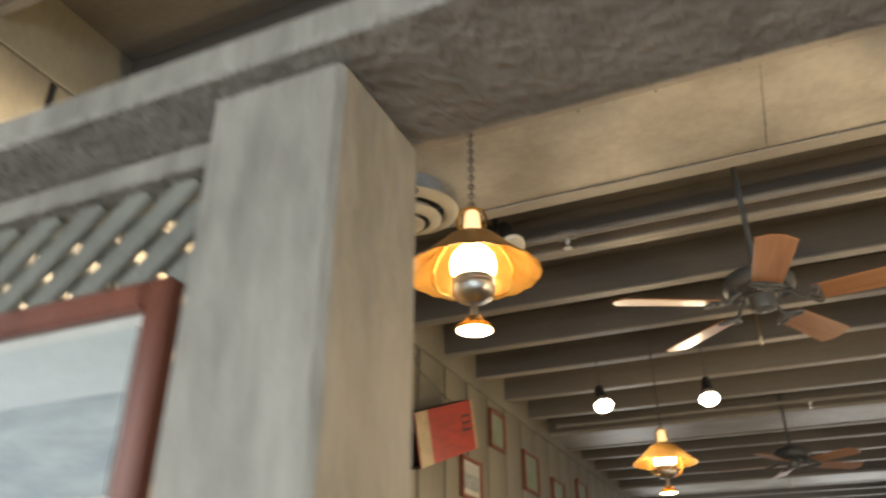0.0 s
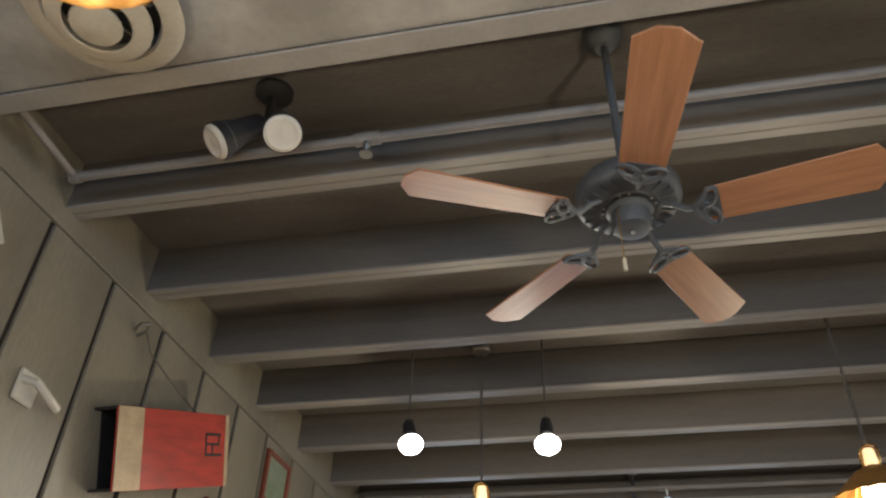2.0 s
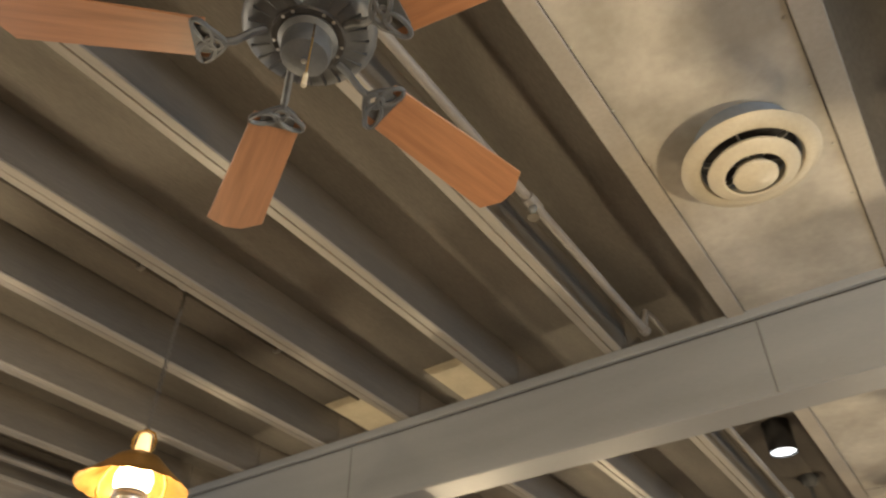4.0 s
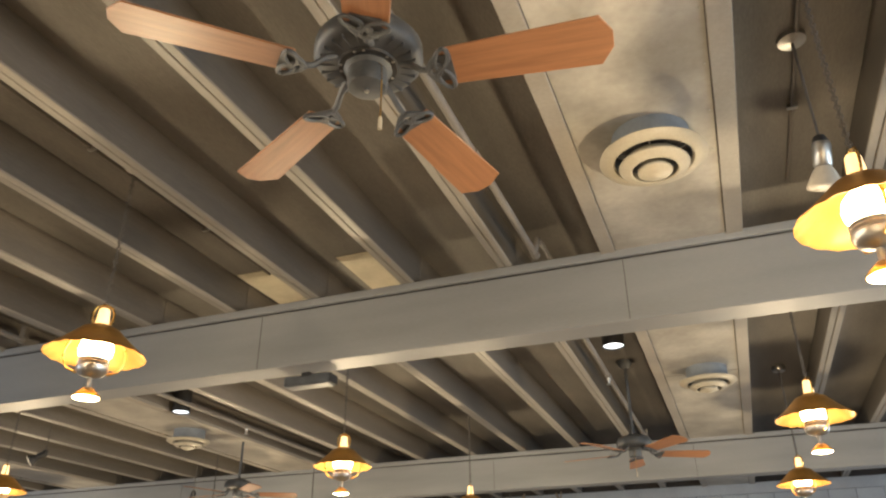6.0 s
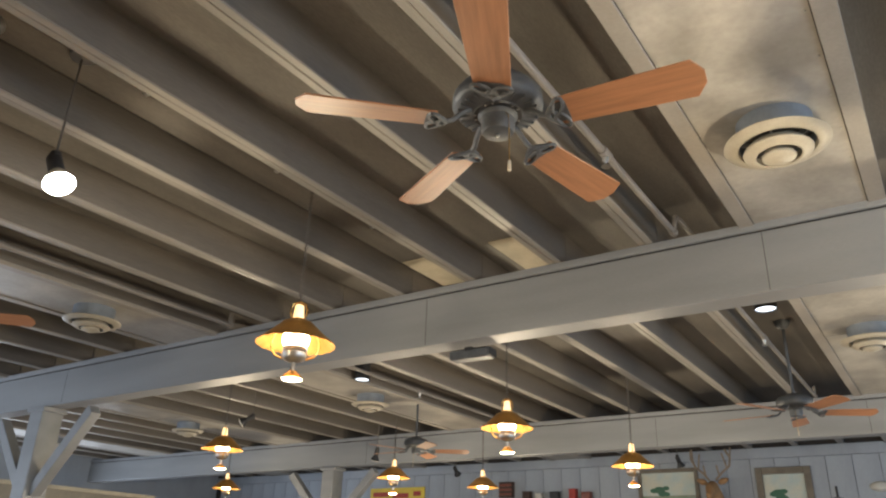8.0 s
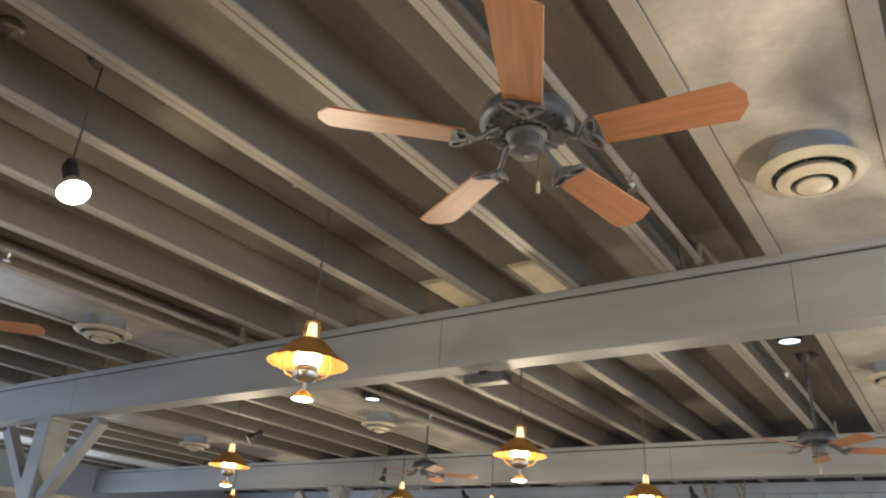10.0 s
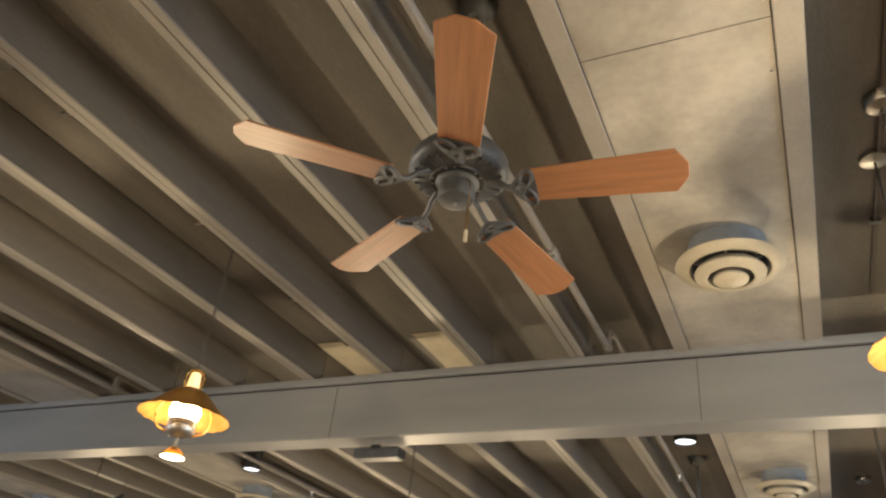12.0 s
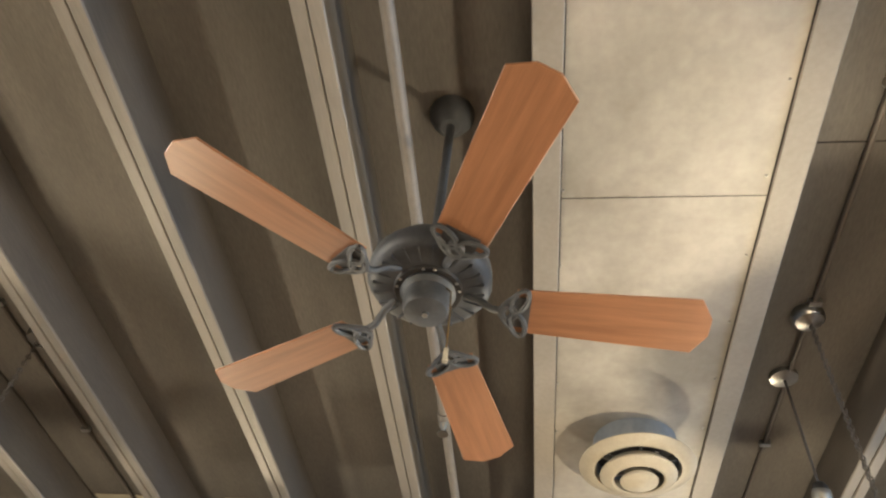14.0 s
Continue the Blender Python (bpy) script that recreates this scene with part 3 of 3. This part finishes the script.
hanging_spot(-1.10, -1.227, 3.11, (-0.58, -0.20, -0.70), True, "black hanging spotlight with a lit reflector bulb", power=430)
hanging_spot(1.265, -1.253, 3.24, (0.35, 0.1, -1.0), False, "metal hanging spotlight on a thin rod")
hanging_spot(-1.14, 1.955, 3.23, (0.25, -0.5, -0.85), True, "hanging spotlight with a lit bulb between the joists", power=40)
hanging_spot(-0.41, 1.98, 3.205, (0.05, -0.5, -0.85), True, "hanging spotlight with a lit bulb between the joists", power=40)
for x, y, z, a in [(4.60, 6.10, 3.30, (-0.5, 0.6, -0.5)), (7.12, 6.12, 3.25, (0.1, 0.3, -0.9)), (9.7, 6.4, 3.30, (0.7, 0.1, -0.5)), (10.35, 2.62, 3.38, (0.45, -0.15, -0.75))]:
    hanging_spot(x, y, z, a, False, "black hanging track spotlight aimed at the wall")

th = thing("twin_floodlight", "twin unlit floodlight on a black base under the deck", "floodlight", pose(-1.216, 0.038, ZD))
part("base_plate", lathe(bmesh.new(), [(0, 0), (0.07, 0), (0.07, -0.02), (0.03, -0.04), (0, -0.04)], 20), M["black"], th, smooth=True)
part("stem", tube(bmesh.new(), [(0, 0, -0.03), (0, 0, -0.18)], 0.018, 10), M["black"], th, smooth=True)
for aim, px in (((-0.62, -0.35, -0.75), -0.03), ((0.42, -0.5, -1.0), 0.05)):
    turn = Matrix.Translation((px, 0, -0.165)) @ Vector(aim).to_track_quat("Z", "Y").to_matrix().to_4x4() @ Matrix.Diagonal((1.18, 1.18, 1.12, 1))
    head = part("flood_head", lathe(bmesh.new(), [(0, -0.01), (0.03, -0.005), (0.035, 0.02), (0.04, 0.08), (0.058, 0.15), (0.06, 0.165), (0.056, 0.165), (0.045, 0.10), (0, 0.09)], 24, m=turn), M["black"], th, smooth=True)
    part("flood_bulb", lathe(bmesh.new(), [(0.053, 0.13), (0.055, 0.172), (0.045, 0.18), (0.03, 0.172), (0.01, 0.176), (0, 0.178)], 24, m=turn), M["flood"], head, "white ribbed bulb face", smooth=True)


def can_light(x, y, label, drop=0.20):
    th = thing("can_light", label, "can light", pose(x, y, ZD), "can lights")
    part("can_body", lathe(bmesh.new(), [(0, 0), (0.085, 0), (0.085, -drop), (0.08, -drop), (0.078, 0.03 - drop), (0, 0.03 - drop)], 28), M["black"], th, smooth=True)
    part("lens", lathe(bmesh.new(), [(0, 0.01 - drop), (0.076, 0.01 - drop), (0.076, 0.022 - drop), (0, 0.022 - drop)], 28), M["lens"], th, "pale glowing lens", smooth=True)


can_light(4.19, -0.03, "black can light with a pale glowing lens")
can_light(4.34, 4.165, "black can light with a pale glowing lens beside a panel", 0.275)

th = thing("beam_speaker", "small dark grey box fixed under the beam edge", "speaker box", pose(2.60, 1.69, 3.035))
part("case", box((-0.055, -0.165, -0.035), (0.055, 0.165, 0.035)), M["iron"], th, bevel=0.012)
part("end_cap", box((-0.05, -0.172, -0.03), (0.05, -0.166, 0.03)), M["black"], th, bevel=0.002)
part("mount", box((-0.06, -0.03, 0.02), (0.0, 0.03, 0.045)), M["black"], th)

# ---- things on the west wall ----
FACE = XW + 0.02
u = Vector((0.09, 0.66, 0.24)).normalized()
v = Vector((0.0, -0.36, 0.90))
v = (v - u * v.dot(u)).normalized()
w = u.cross(v)
axes = Matrix((w, u, v)).transposed().to_4x4()
crate = thing("red_crate", "faded red wooden crate with dark lettering hung askew on the wall", "crate", Matrix.Translation((-2.0, 1.205, 2.862)) @ axes)
L, HH, D = 0.38, 0.168, 0.14
part("front_panel", box((-0.012, -L, -HH), (0, L, HH)), M["red"], crate, bevel=0.002)
part("bare_strip", box((0.0005, -L, -HH + 0.001), (0.0025, -L + 0.15, HH - 0.001)), M["kraft"], crate, "bare scuffed end")
part("end_strip", box((0.0005, L - 0.025, -HH + 0.001), (0.0025, L, HH - 0.001)), M["kraft"], crate)
for lo, hi in (((-D, -L, HH - 0.012), (-0.0125, L, HH)), ((-D, -L, -HH), (-0.0125, L, -HH + 0.012)), ((-D, L - 0.012, -HH + 0.0125), (-0.0125, L, HH - 0.0125)), ((-D, -L + 0.02, -HH + 0.0125), (-D + 0.01, L - 0.0125, HH - 0.0125))):
    part("side_panel", box(lo, hi), M["black"], crate, bevel=0.001)
for y0, y1, z0, z1 in ((0.20, 0.32, 0.065, 0.078), (0.20, 0.30, 0.02, 0.032), (0.21, 0.33, -0.03, -0.016), (0.20, 0.212, -0.03, 0.078), (0.25, 0.262, -0.03, 0.03), (0.30, 0.312, 0.02, 0.078)):
    part("lettering_bar", box((0.0004, y0, z0), (0.0016, y1, z1)), M["black"], crate)

th = thing("wall_hook", "dark curved iron hook with a loop of wire", "hook", pose(FACE, 0.93, 3.30))
part("hook_bar", tube(bmesh.new(), [(0.0, 0, 0), (0.06, -0.02, 0.01), (0.09, -0.06, 0.02), (0.08, -0.10, 0.0), (0.07, -0.11, -0.03)], 0.008, 8), M["steel"], th, smooth=True)
part("wire", tube(bmesh.new(), [(0.06, -0.02, 0.0), (0.05, 0.06, -0.06), (0.10, 0.30, -0.16), (0.155, 0.60, -0.24), (0.16, 0.66, -0.27)], 0.004, 6), M["cable"], th, smooth=True)

th = thing("plaster_bracket", "small white plaster bracket on the board wall", "bracket", pose(FACE, 0.42, 2.785))
part("plate", box((0.0, -0.06, -0.05), (0.015, 0.05, 0.07)), M["plaster"], th, bevel=0.006)
part("arm", tube(bmesh.new(), [(0.01, -0.04, 0.03), (0.06, -0.02, 0.02), (0.085, 0.03, -0.02), (0.08, 0.09, -0.035), (0.06, 0.11, -0.02)], 0.017, 8), M["plaster"], th, smooth=True)

th = thing("open_crate", "open brown wooden crate fixed to the wall as a shelf", "crate", pose(XW + 0.02, -0.785, 2.815))
for lo, hi in (((0, -0.26, 0.13), (0.28, 0.26, 0.15)), ((0, -0.26, -0.15), (0.28, 0.26, -0.13)), ((0, 0.24, -0.129), (0.28, 0.26, 0.129)), ((0, -0.26, -0.129), (0.28, -0.24, 0.129)), ((0, -0.239, -0.129), (0.012, 0.239, 0.129))):
    part("crate_board", box(lo, hi), M["crate"], th, bevel=0.002)
# pale patches stand in for hand holes that show the wall behind
part("hand_hole_patch", box((0.05, 0.236, -0.05), (0.10, 0.2395, 0.02)), M["white"], th, "pale patch in place of a cut hand hole")

part("hand_hole", box((0.11, -0.2405, -0.02), (0.20, -0.2385, 0.02)), M["white"], th, "pale hand hole")
part("hand_hole", box((0.12, 0.2382, 0.0), (0.20, 0.2398, 0.04)), M["white"], th, "pale hand hole")
for yy, hh in ((-0.12, 0.19), (-0.03, 0.17), (0.07, 0.18)):
    tagged(part("bottle", lathe(bmesh.new(), [(0, 0), (0.034, 0), (0.036, 0.01), (0.036, hh * 0.6), (0.014, hh * 0.78), (0.013, hh), (0, hh)], 18), M["black"], smooth=True, m=pose(XW + 0.13, -0.785 + yy, 2.6852)), "dark glass bottle standing in the open crate", "bottle", "bottles in the crate")
jug = thing("iron_jug", "dark glossy jug standing on the open crate", "jug", pose(XW + 0.16, -0.70, 2.9655))
part("jug_body", lathe(bmesh.new(), [(0, 0), (0.045, 0), (0.062, 0.03), (0.06, 0.08), (0.035, 0.13), (0.038, 0.17), (0.032, 0.17), (0.028, 0.13), (0, 0.10)], 22), M["black"], jug, smooth=True)
part("jug_handle", tube(bmesh.new(), [(0, 0.036, 0.16), (0, 0.085, 0.15), (0, 0.095, 0.09), (0, 0.058, 0.04)], 0.008, 8), M["black"], jug, smooth=True)
ribbon = thing("dark_ribbon", "short dark forked ribbon hanging below the crate", "ribbon", pose(XW + 0.10, -0.47, 2.67, 22, 0, 0))
bm = bmesh.new()
vs = [bm.verts.new(p) for p in ((0, -0.02, 0), (0, 0.02, 0), (0, 0.045, -0.13), (0.004, 0.0, -0.085), (0, -0.035, -0.12))]
bm.faces.new(vs)
bmesh.ops.solidify(bm, geom=bm.faces[:], thickness=0.003)
part("cloth", bm, M["black"], ribbon)
tin = thing("dark_tin", "dark green tin behind the white carton", "tin", pose(XW + 0.02, -0.29, 3.20, 35, 0, 0))
part("tin_body", box((0, -0.07, -0.06), (0.06, 0.07, 0.06)), M["green"], tin, bevel=0.006)
part("tin_lid", box((-0.0, -0.073, 0.0605), (0.063, 0.073, 0.078)), M["black"], tin, bevel=0.004)

th = thing("white_carton", "white cardboard carton with a notched top on the wall", "carton", pose(XW + 0.02, -0.15, 3.15, 40, 0, 0))
part("carton_body", box((0, -0.11, -0.11), (0.085, 0.11, 0.09)), M["white"], th, bevel=0.003)
for yy in (-0.10, -0.03, 0.05):
    part("flap", box((0.03, yy, 0.0905), (0.084, yy + 0.045, 0.125)), M["white"], th)
part("print_bar", box((0.0852, -0.09, -0.005), (0.0862, 0.07, 0.012)), M["cable"], th)
part("print_patch", box((0.0852, 0.01, -0.08), (0.0862, 0.07, -0.025)), M["steel"], th)

th = thing("striped_box", "cream box with a yellow stripe leaning on the wall", "box", pose(XW + 0.02, -0.21, 2.86, 42, 0, 0))
part("box_body", box((0, -0.075, -0.14), (0.07, 0.075, 0.14)), M["kraft"], th, bevel=0.003)
part("stripe", box((0.0702, 0.02, -0.135), (0.0715, 0.045, 0.135)), M["yellow"], th, "yellow stripe")

th = thing("coffee_box", "red green and white printed tin box on the curtain shelf", "tin box", pose(XW + 0.02, -0.36, 2.535, -6, 0, 0))
part("tin_body", box((0, -0.14, -0.115), (0.10, 0.14, 0.115)), M["black"], th, bevel=0.003)
part("red_field", box((0.1005, -0.138, -0.113), (0.102, 0.138, 0.0)), M["red"], th)
part("white_field", box((0.1005, -0.138, 0.001), (0.102, 0.138, 0.113)), M["white"], th)
for yy in (-0.02, 0.06):
    part("green_badge", lathe(bmesh.new(), [(0, 0.0), (0.028, 0.0), (0.028, 0.002), (0, 0.002)], 16, m=pose(0.1022, yy, 0.02, 0, 90, 0)), M["green"], th)
part("lettering_bar", box((0.1022, -0.11, -0.05), (0.103, -0.02, -0.03)), M["white"], th)

th = thing("curtain_shelf", "white painted shelf rail over the curtain", "shelf", pose(XW + 0.02, -0.72, 2.385))
part("board", box((0, -0.88, -0.012), (0.15, 0.88, 0.012)), M["white"], th, bevel=0.003)
bm = bmesh.new()
n, rows = 170, []
for zz in (-0.03, -0.3, -0.7, -1.1):
    row = []
    for i in range(n + 1):
        yy = -0.95 + 1.9 * i / n
        wob = 0.028 * math.sin(i * 0.62 + 0.6 * math.sin(i * 0.11)) + 0.014 * math.sin(i * 0.23 + 1.3) + 0.008 * math.sin(i * 1.31 + zz * 3)
        row.append(bm.verts.new((0.085 + wob * (1 + 0.4 * abs(zz)), yy + 0.008 * math.sin(i * 0.31 + zz * 2), zz)))
    rows.append(row)
for a, c in zip(rows, rows[1:]):
    for i in range(n):
        bm.faces.new((a[i], a[i + 1], c[i + 1], c[i]))
bmesh.ops.solidify(bm, geom=bm.faces[:], thickness=0.004)
th = tagged(part("gathered_curtain", bm, M["curtain"], smooth=True, m=pose(XW + 0.02, -0.65, 2.375)), "gathered orange brown striped curtain below the shelf", "curtain")


def dark_view(th, w, h):
    part("print_paper", box((-w / 2, -0.012, -h / 2), (w / 2, -0.004, h / 2)), M["paint_land"], th)


framed("dark_picture", "small dark framed picture high on the board wall", pose(FACE, 2.60, 3.19, 0, 0, 90), 0.36, 0.32, 0.03, 0.03, M["mahogany"], dark_view)
framed("pink_print", "small faded print in a brown frame on the board wall", pose(FACE, 2.0, 2.70, 0, 0, 90), 0.40, 0.30, 0.03, 0.03, M["mahogany"], shore_print)
for yy, zz in ((3.5, 3.0), (4.4, 2.9), (5.4, 3.05)):
    framed("dark_picture", "small dark framed picture high on the board wall", pose(FACE, yy, zz, 0, 0, 90), 0.45, 0.36, 0.03, 0.03, M["mahogany"], dark_view)

# ---- things on the east wall ----
FE = XE - 0.02


def landscape(th, w, h):
    part("painted_sky", box((-w / 2, -0.012, -h * 0.08), (w / 2, -0.004, h / 2)), M["paint_sky"], th)
    part("painted_land", box((-w / 2, -0.012, -h / 2), (w / 2, -0.004, -h * 0.081)), M["paint_land"], th)
    rng = random.Random(7)
    for k in range(6):
        x0, z0, r = rng.uniform(-0.32, 0.32) * w, rng.uniform(-0.06, 0.14) * h, rng.uniform(0.05, 0.09) * h
        bm = lathe(bmesh.new(), [(0, -0.003), (r * 0.6, -0.0025), (r, 0), (0, 0.0005)], 14, m=pose(x0, -0.0135, z0, -90, 0, 0) @ Matrix.Diagonal((1.7, 1, 1, 1)))
        part("painted_tree", bm, M["green"], th, smooth=True)


framed("landscape_painting", "framed landscape painting in a weathered wide frame", pose(FE, 1.175, 2.80, 0, 0, -90), 0.79, 0.84, 0.10, 0.06, M["frame_grey"], landscape)
framed("landscape_painting", "framed green landscape painting with a wooden frame", pose(FE, 2.95, 2.90, 0, 0, -90), 1.0, 0.74, 0.06, 0.05, M["frame_grey"], landscape)

# mounted deer head, one mesh
bm = bmesh.new()
deer = pose(FE, 2.15, 2.74)
for (a, ra), (c, rc) in zip([((0, 0, -0.30), 0.17), ((-0.16, 0, -0.10), 0.14), ((-0.30, 0, 0.08), 0.115)], [((-0.16, 0, -0.10), 0.14), ((-0.30, 0, 0.08), 0.115), ((-0.38, 0, 0.16), 0.10)]):
    d = Vector(c) - Vector(a)
    m = Matrix.Translation(a) @ d.to_track_quat("Z", "Y").to_matrix().to_4x4()
    lathe(bm, [(0, -0.02), (ra, 0), ((ra + rc) / 2, d.length / 2), (rc, d.length), (0, d.length + 0.03)], 16, m=m)
lathe(bm, [(0, -0.04), (0.085, 0), (0.10, 0.08), (0.08, 0.17), (0.055, 0.27), (0.045, 0.33), (0, 0.36)], 16, m=Matrix.Translation((-0.34, 0, 0.20)) @ Vector((-0.85, 0, -0.5)).to_track_quat("Z", "Y").to_matrix().to_4x4())
for s in (-1, 1):
    lathe(bm, [(0, 0), (0.03, 0.02), (0.05, 0.08), (0.03, 0.15), (0, 0.18)], 10, m=Matrix.Translation((-0.34, s * 0.08, 0.24)) @ Vector((0.1, s * 0.9, 0.35)).to_track_quat("Z", "Y").to_matrix().to_4x4())
bmesh.ops.transform(bm, matrix=deer, verts=bm.verts[:])
me = finish("deer_head", bm, M["fur"], smooth=True)
bm = bmesh.new()
bm.from_mesh(me)
old = len(bm.faces)
for s in (-1, 1):
    main = [(-0.33, s * 0.05, 0.29), (-0.28, s * 0.14, 0.40), (-0.26, s * 0.26, 0.50), (-0.34, s * 0.30, 0.62), (-0.46, s * 0.26, 0.72)]
    tube(bm, [deer @ Vector(p) for p in main], 0.017, 7)
    for base, tip in (((-0.30, s * 0.10, 0.36), (-0.40, s * 0.10, 0.50)), ((-0.26, s * 0.22, 0.47), (-0.30, s * 0.17, 0.70)), ((-0.29, s * 0.28, 0.56), (-0.26, s * 0.30, 0.78))):
        tube(bm, [deer @ Vector(base), deer @ Vector(tip)], 0.012, 6)
bmesh.ops.recalc_face_normals(bm, faces=bm.faces)
for i, f in enumerate(bm.faces):
    f.material_index = 0 if i < old else 1
bm.to_mesh(me)
bm.free()
me.materials.append(M["antler"])
tagged(new("deer_head", me), "mounted brown deer head with pale antlers on the wall", "trophy")

th = thing("yellow_sign", "long yellow enamel sign with dark lettering bars", "sign", pose(FE, 8.5, 2.92))
part("panel", box((-0.03, -0.68, -0.22), (0, 0.68, 0.22)), M["yellow"], th, bevel=0.004)
for y0, y1, zz in ((-0.6, -0.42, 0.05), (-0.3, 0.1, 0.02), (0.2, 0.6, 0.05)):
    part("lettering_bar", box((-0.0325, y0, zz), (-0.0302, y1, zz + 0.09)), M["red"], th)
th = thing("red_sign", "small red enamel sign beyond the post", "sign", pose(FE, 12.6, 2.7))
part("panel", box((-0.03, -0.5, -0.12), (0, 0.5, 0.12)), M["red"], th, bevel=0.004)
th = thing("emergency_light", "white oval emergency light on the blue wall", "emergency light", pose(FE, -0.10, 2.90))
part("housing", lathe(bmesh.new(), [(0, -0.07), (0.09, -0.06), (0.14, -0.02), (0.145, 0), (0, 0)], 24, m=pose(0, 0, 0, 0, 90, 0) @ Matrix.Diagonal((0.5, 1, 1, 1))), M["white"], th, smooth=True)
th = thing("iron_skillet", "black iron skillet hanging on the blue wall", "skillet", pose(FE, 0.48, 2.62))
part("pan", lathe(bmesh.new(), [(0, -0.05), (0.13, -0.05), (0.15, 0), (0.14, 0), (0.125, -0.04), (0, -0.04)], 24, m=pose(-0.01, 0, 0, 0, -90, 0)), M["black"], th, smooth=True)
part("handle", box((-0.03, -0.015, 0.14), (-0.015, 0.015, 0.30)), M["black"], th, bevel=0.004)
th = thing("wall_shelf", "narrow shelf on the blue wall", "shelf", pose(FE, 4.75, 2.70))
part("board", box((-0.2, -0.9, -0.015), (0, 0.9, 0.015)), M["beam"], th, bevel=0.003)
for k, (yy, w, h, mm) in enumerate(((5.5, 0.14, 0.24, "crate"), (5.25, 0.12, 0.20, "white"), (4.95, 0.16, 0.22, "black"), (4.6, 0.12, 0.26, "red"), (4.35, 0.16, 0.2, "mahogany"))):
    th = thing("shelf_tin", ("brown", "white", "black", "red", "dark red")[k] + " storage tin standing on the wall shelf", "tin", pose(FE - 0.1, yy, 2.7155))
    part("tin_body", box((-0.06, -w / 2, 0), (0.06, w / 2, h)), M[mm], th, bevel=0.006)
    part("tin_lid", box((-0.063, -w / 2 - 0.003, h + 0.0005), (0.063, w / 2 + 0.003, h + 0.02)), M[mm], th, bevel=0.004)
th = thing("slatted_box", "small brown slatted box on the blue wall", "box", pose(FE, 5.95, 3.02))
part("body", box((-0.1, -0.14, -0.14), (0, 0.14, 0.14)), M["crate"], th, bevel=0.004)
for zz in (-0.08, 0.0, 0.08):
    part("slat", box((-0.108, -0.13, zz - 0.02), (-0.101, 0.13, zz + 0.02)), M["mahogany"], th)

# low partition far off, seen under the beam
th = thing("partition", "pale yellow topped partition beyond the braced post", "partition", pose(5.2, 10.9, 0), kind="structure")
part("panel", box((-1.6, -0.06, 0), (1.6, 0.06, 2.62)), M["wall"], th)
part("cap_rail", box((-1.63, -0.1, 2.6205), (1.63, 0.1, 2.68)), M["pale"], th, bevel=0.004)

# windows, out of view: sash bars in the openings; the last three are added
for i, (m, w) in enumerate(((pose(1.2, YS - 0.08, 1.6), 4.8), (pose(XW - 0.08, -4.4, 1.6, 0, 0, 90), 2.0), (pose(4.0, YN + 0.08, 1.6), 7.2), (pose(8.0, YS - 0.08, 1.6), 4.6), (pose(XW - 0.08, 9.2, 1.6, 0, 0, 90), 5.4))):
    th = thing("window_%d" % (i + 1), "painted frame with tall panes for an unseen window", "window", m, kind="structure")
    nb = max(2, round(w / 0.8))
    for k in range(nb + 1):
        x = -w / 2 + w * k / nb
        part("bar", box((x - 0.025, -0.03, -0.9), (x + 0.025, 0.03, 0.9)), M["trim"], th)
    for z in (-0.875, 0.1, 0.875):
        part("rail", box((-w / 2, -0.028, z - 0.025), (w / 2, 0.028, z + 0.025)), M["trim"], th)

# ---- deck joint ----
part("deck_joint", box((0.136, -1.535, ZD - 0.0025), (0.14, -1.01, ZD - 0.0003)), M["groove"], ceiling)

# ---- wall boards ----
mesh_cache = {}


def board(parent, w, h, mat, m):
    key = (round(w, 4), round(h, 4), mat)
    if key not in mesh_cache:
        mesh_cache[key] = finish("board", box((0, -w / 2, 0), (0.019, w / 2, h)), M[mat], bevel=0.003)
    ob = new("board", mesh_cache[key])
    ob.parent = parent
    ob.matrix_basis = m


ys = [-0.62 + 0.432 * i for i in range(-13, 35)]
for y0, y1 in zip(ys, ys[1:]):
    if y0 < -3.3:
        continue
    if y1 > 6.45 and y0 < 11.95:
        board(WEST, 0.402, 0.69, "wall", pose(XW, (y0 + y1) / 2, 0.0))
        board(WEST, 0.402, 0.92, "wall", pose(XW, (y0 + y1) / 2, 2.51))
        continue
    board(WEST, 0.432 - 0.03, 3.43, "wall", pose(XW, (y0 + y1) / 2, 0.0))
part("top_trim", box((XW, -3.1, 3.437), (XW + 0.024, YN, ZJ - 0.001)), M["wall"], WEST, bevel=0.003)
part("upper_infill", box((XW, -3.1, ZJ), (XW + 0.012, YN, ZD - 0.002)), M["wall"], WEST)
for i in range(55):
    board(EAST, 0.351, 3.36, "wall_blue", pose(XE, -5.7 + 0.358 * i, 0.0, 0, 0, 180))
part("top_trim", box((XE - 0.026, YS, 3.365), (XE, YN, ZJ - 0.001)), M["wall_blue"], EAST, bevel=0.003)
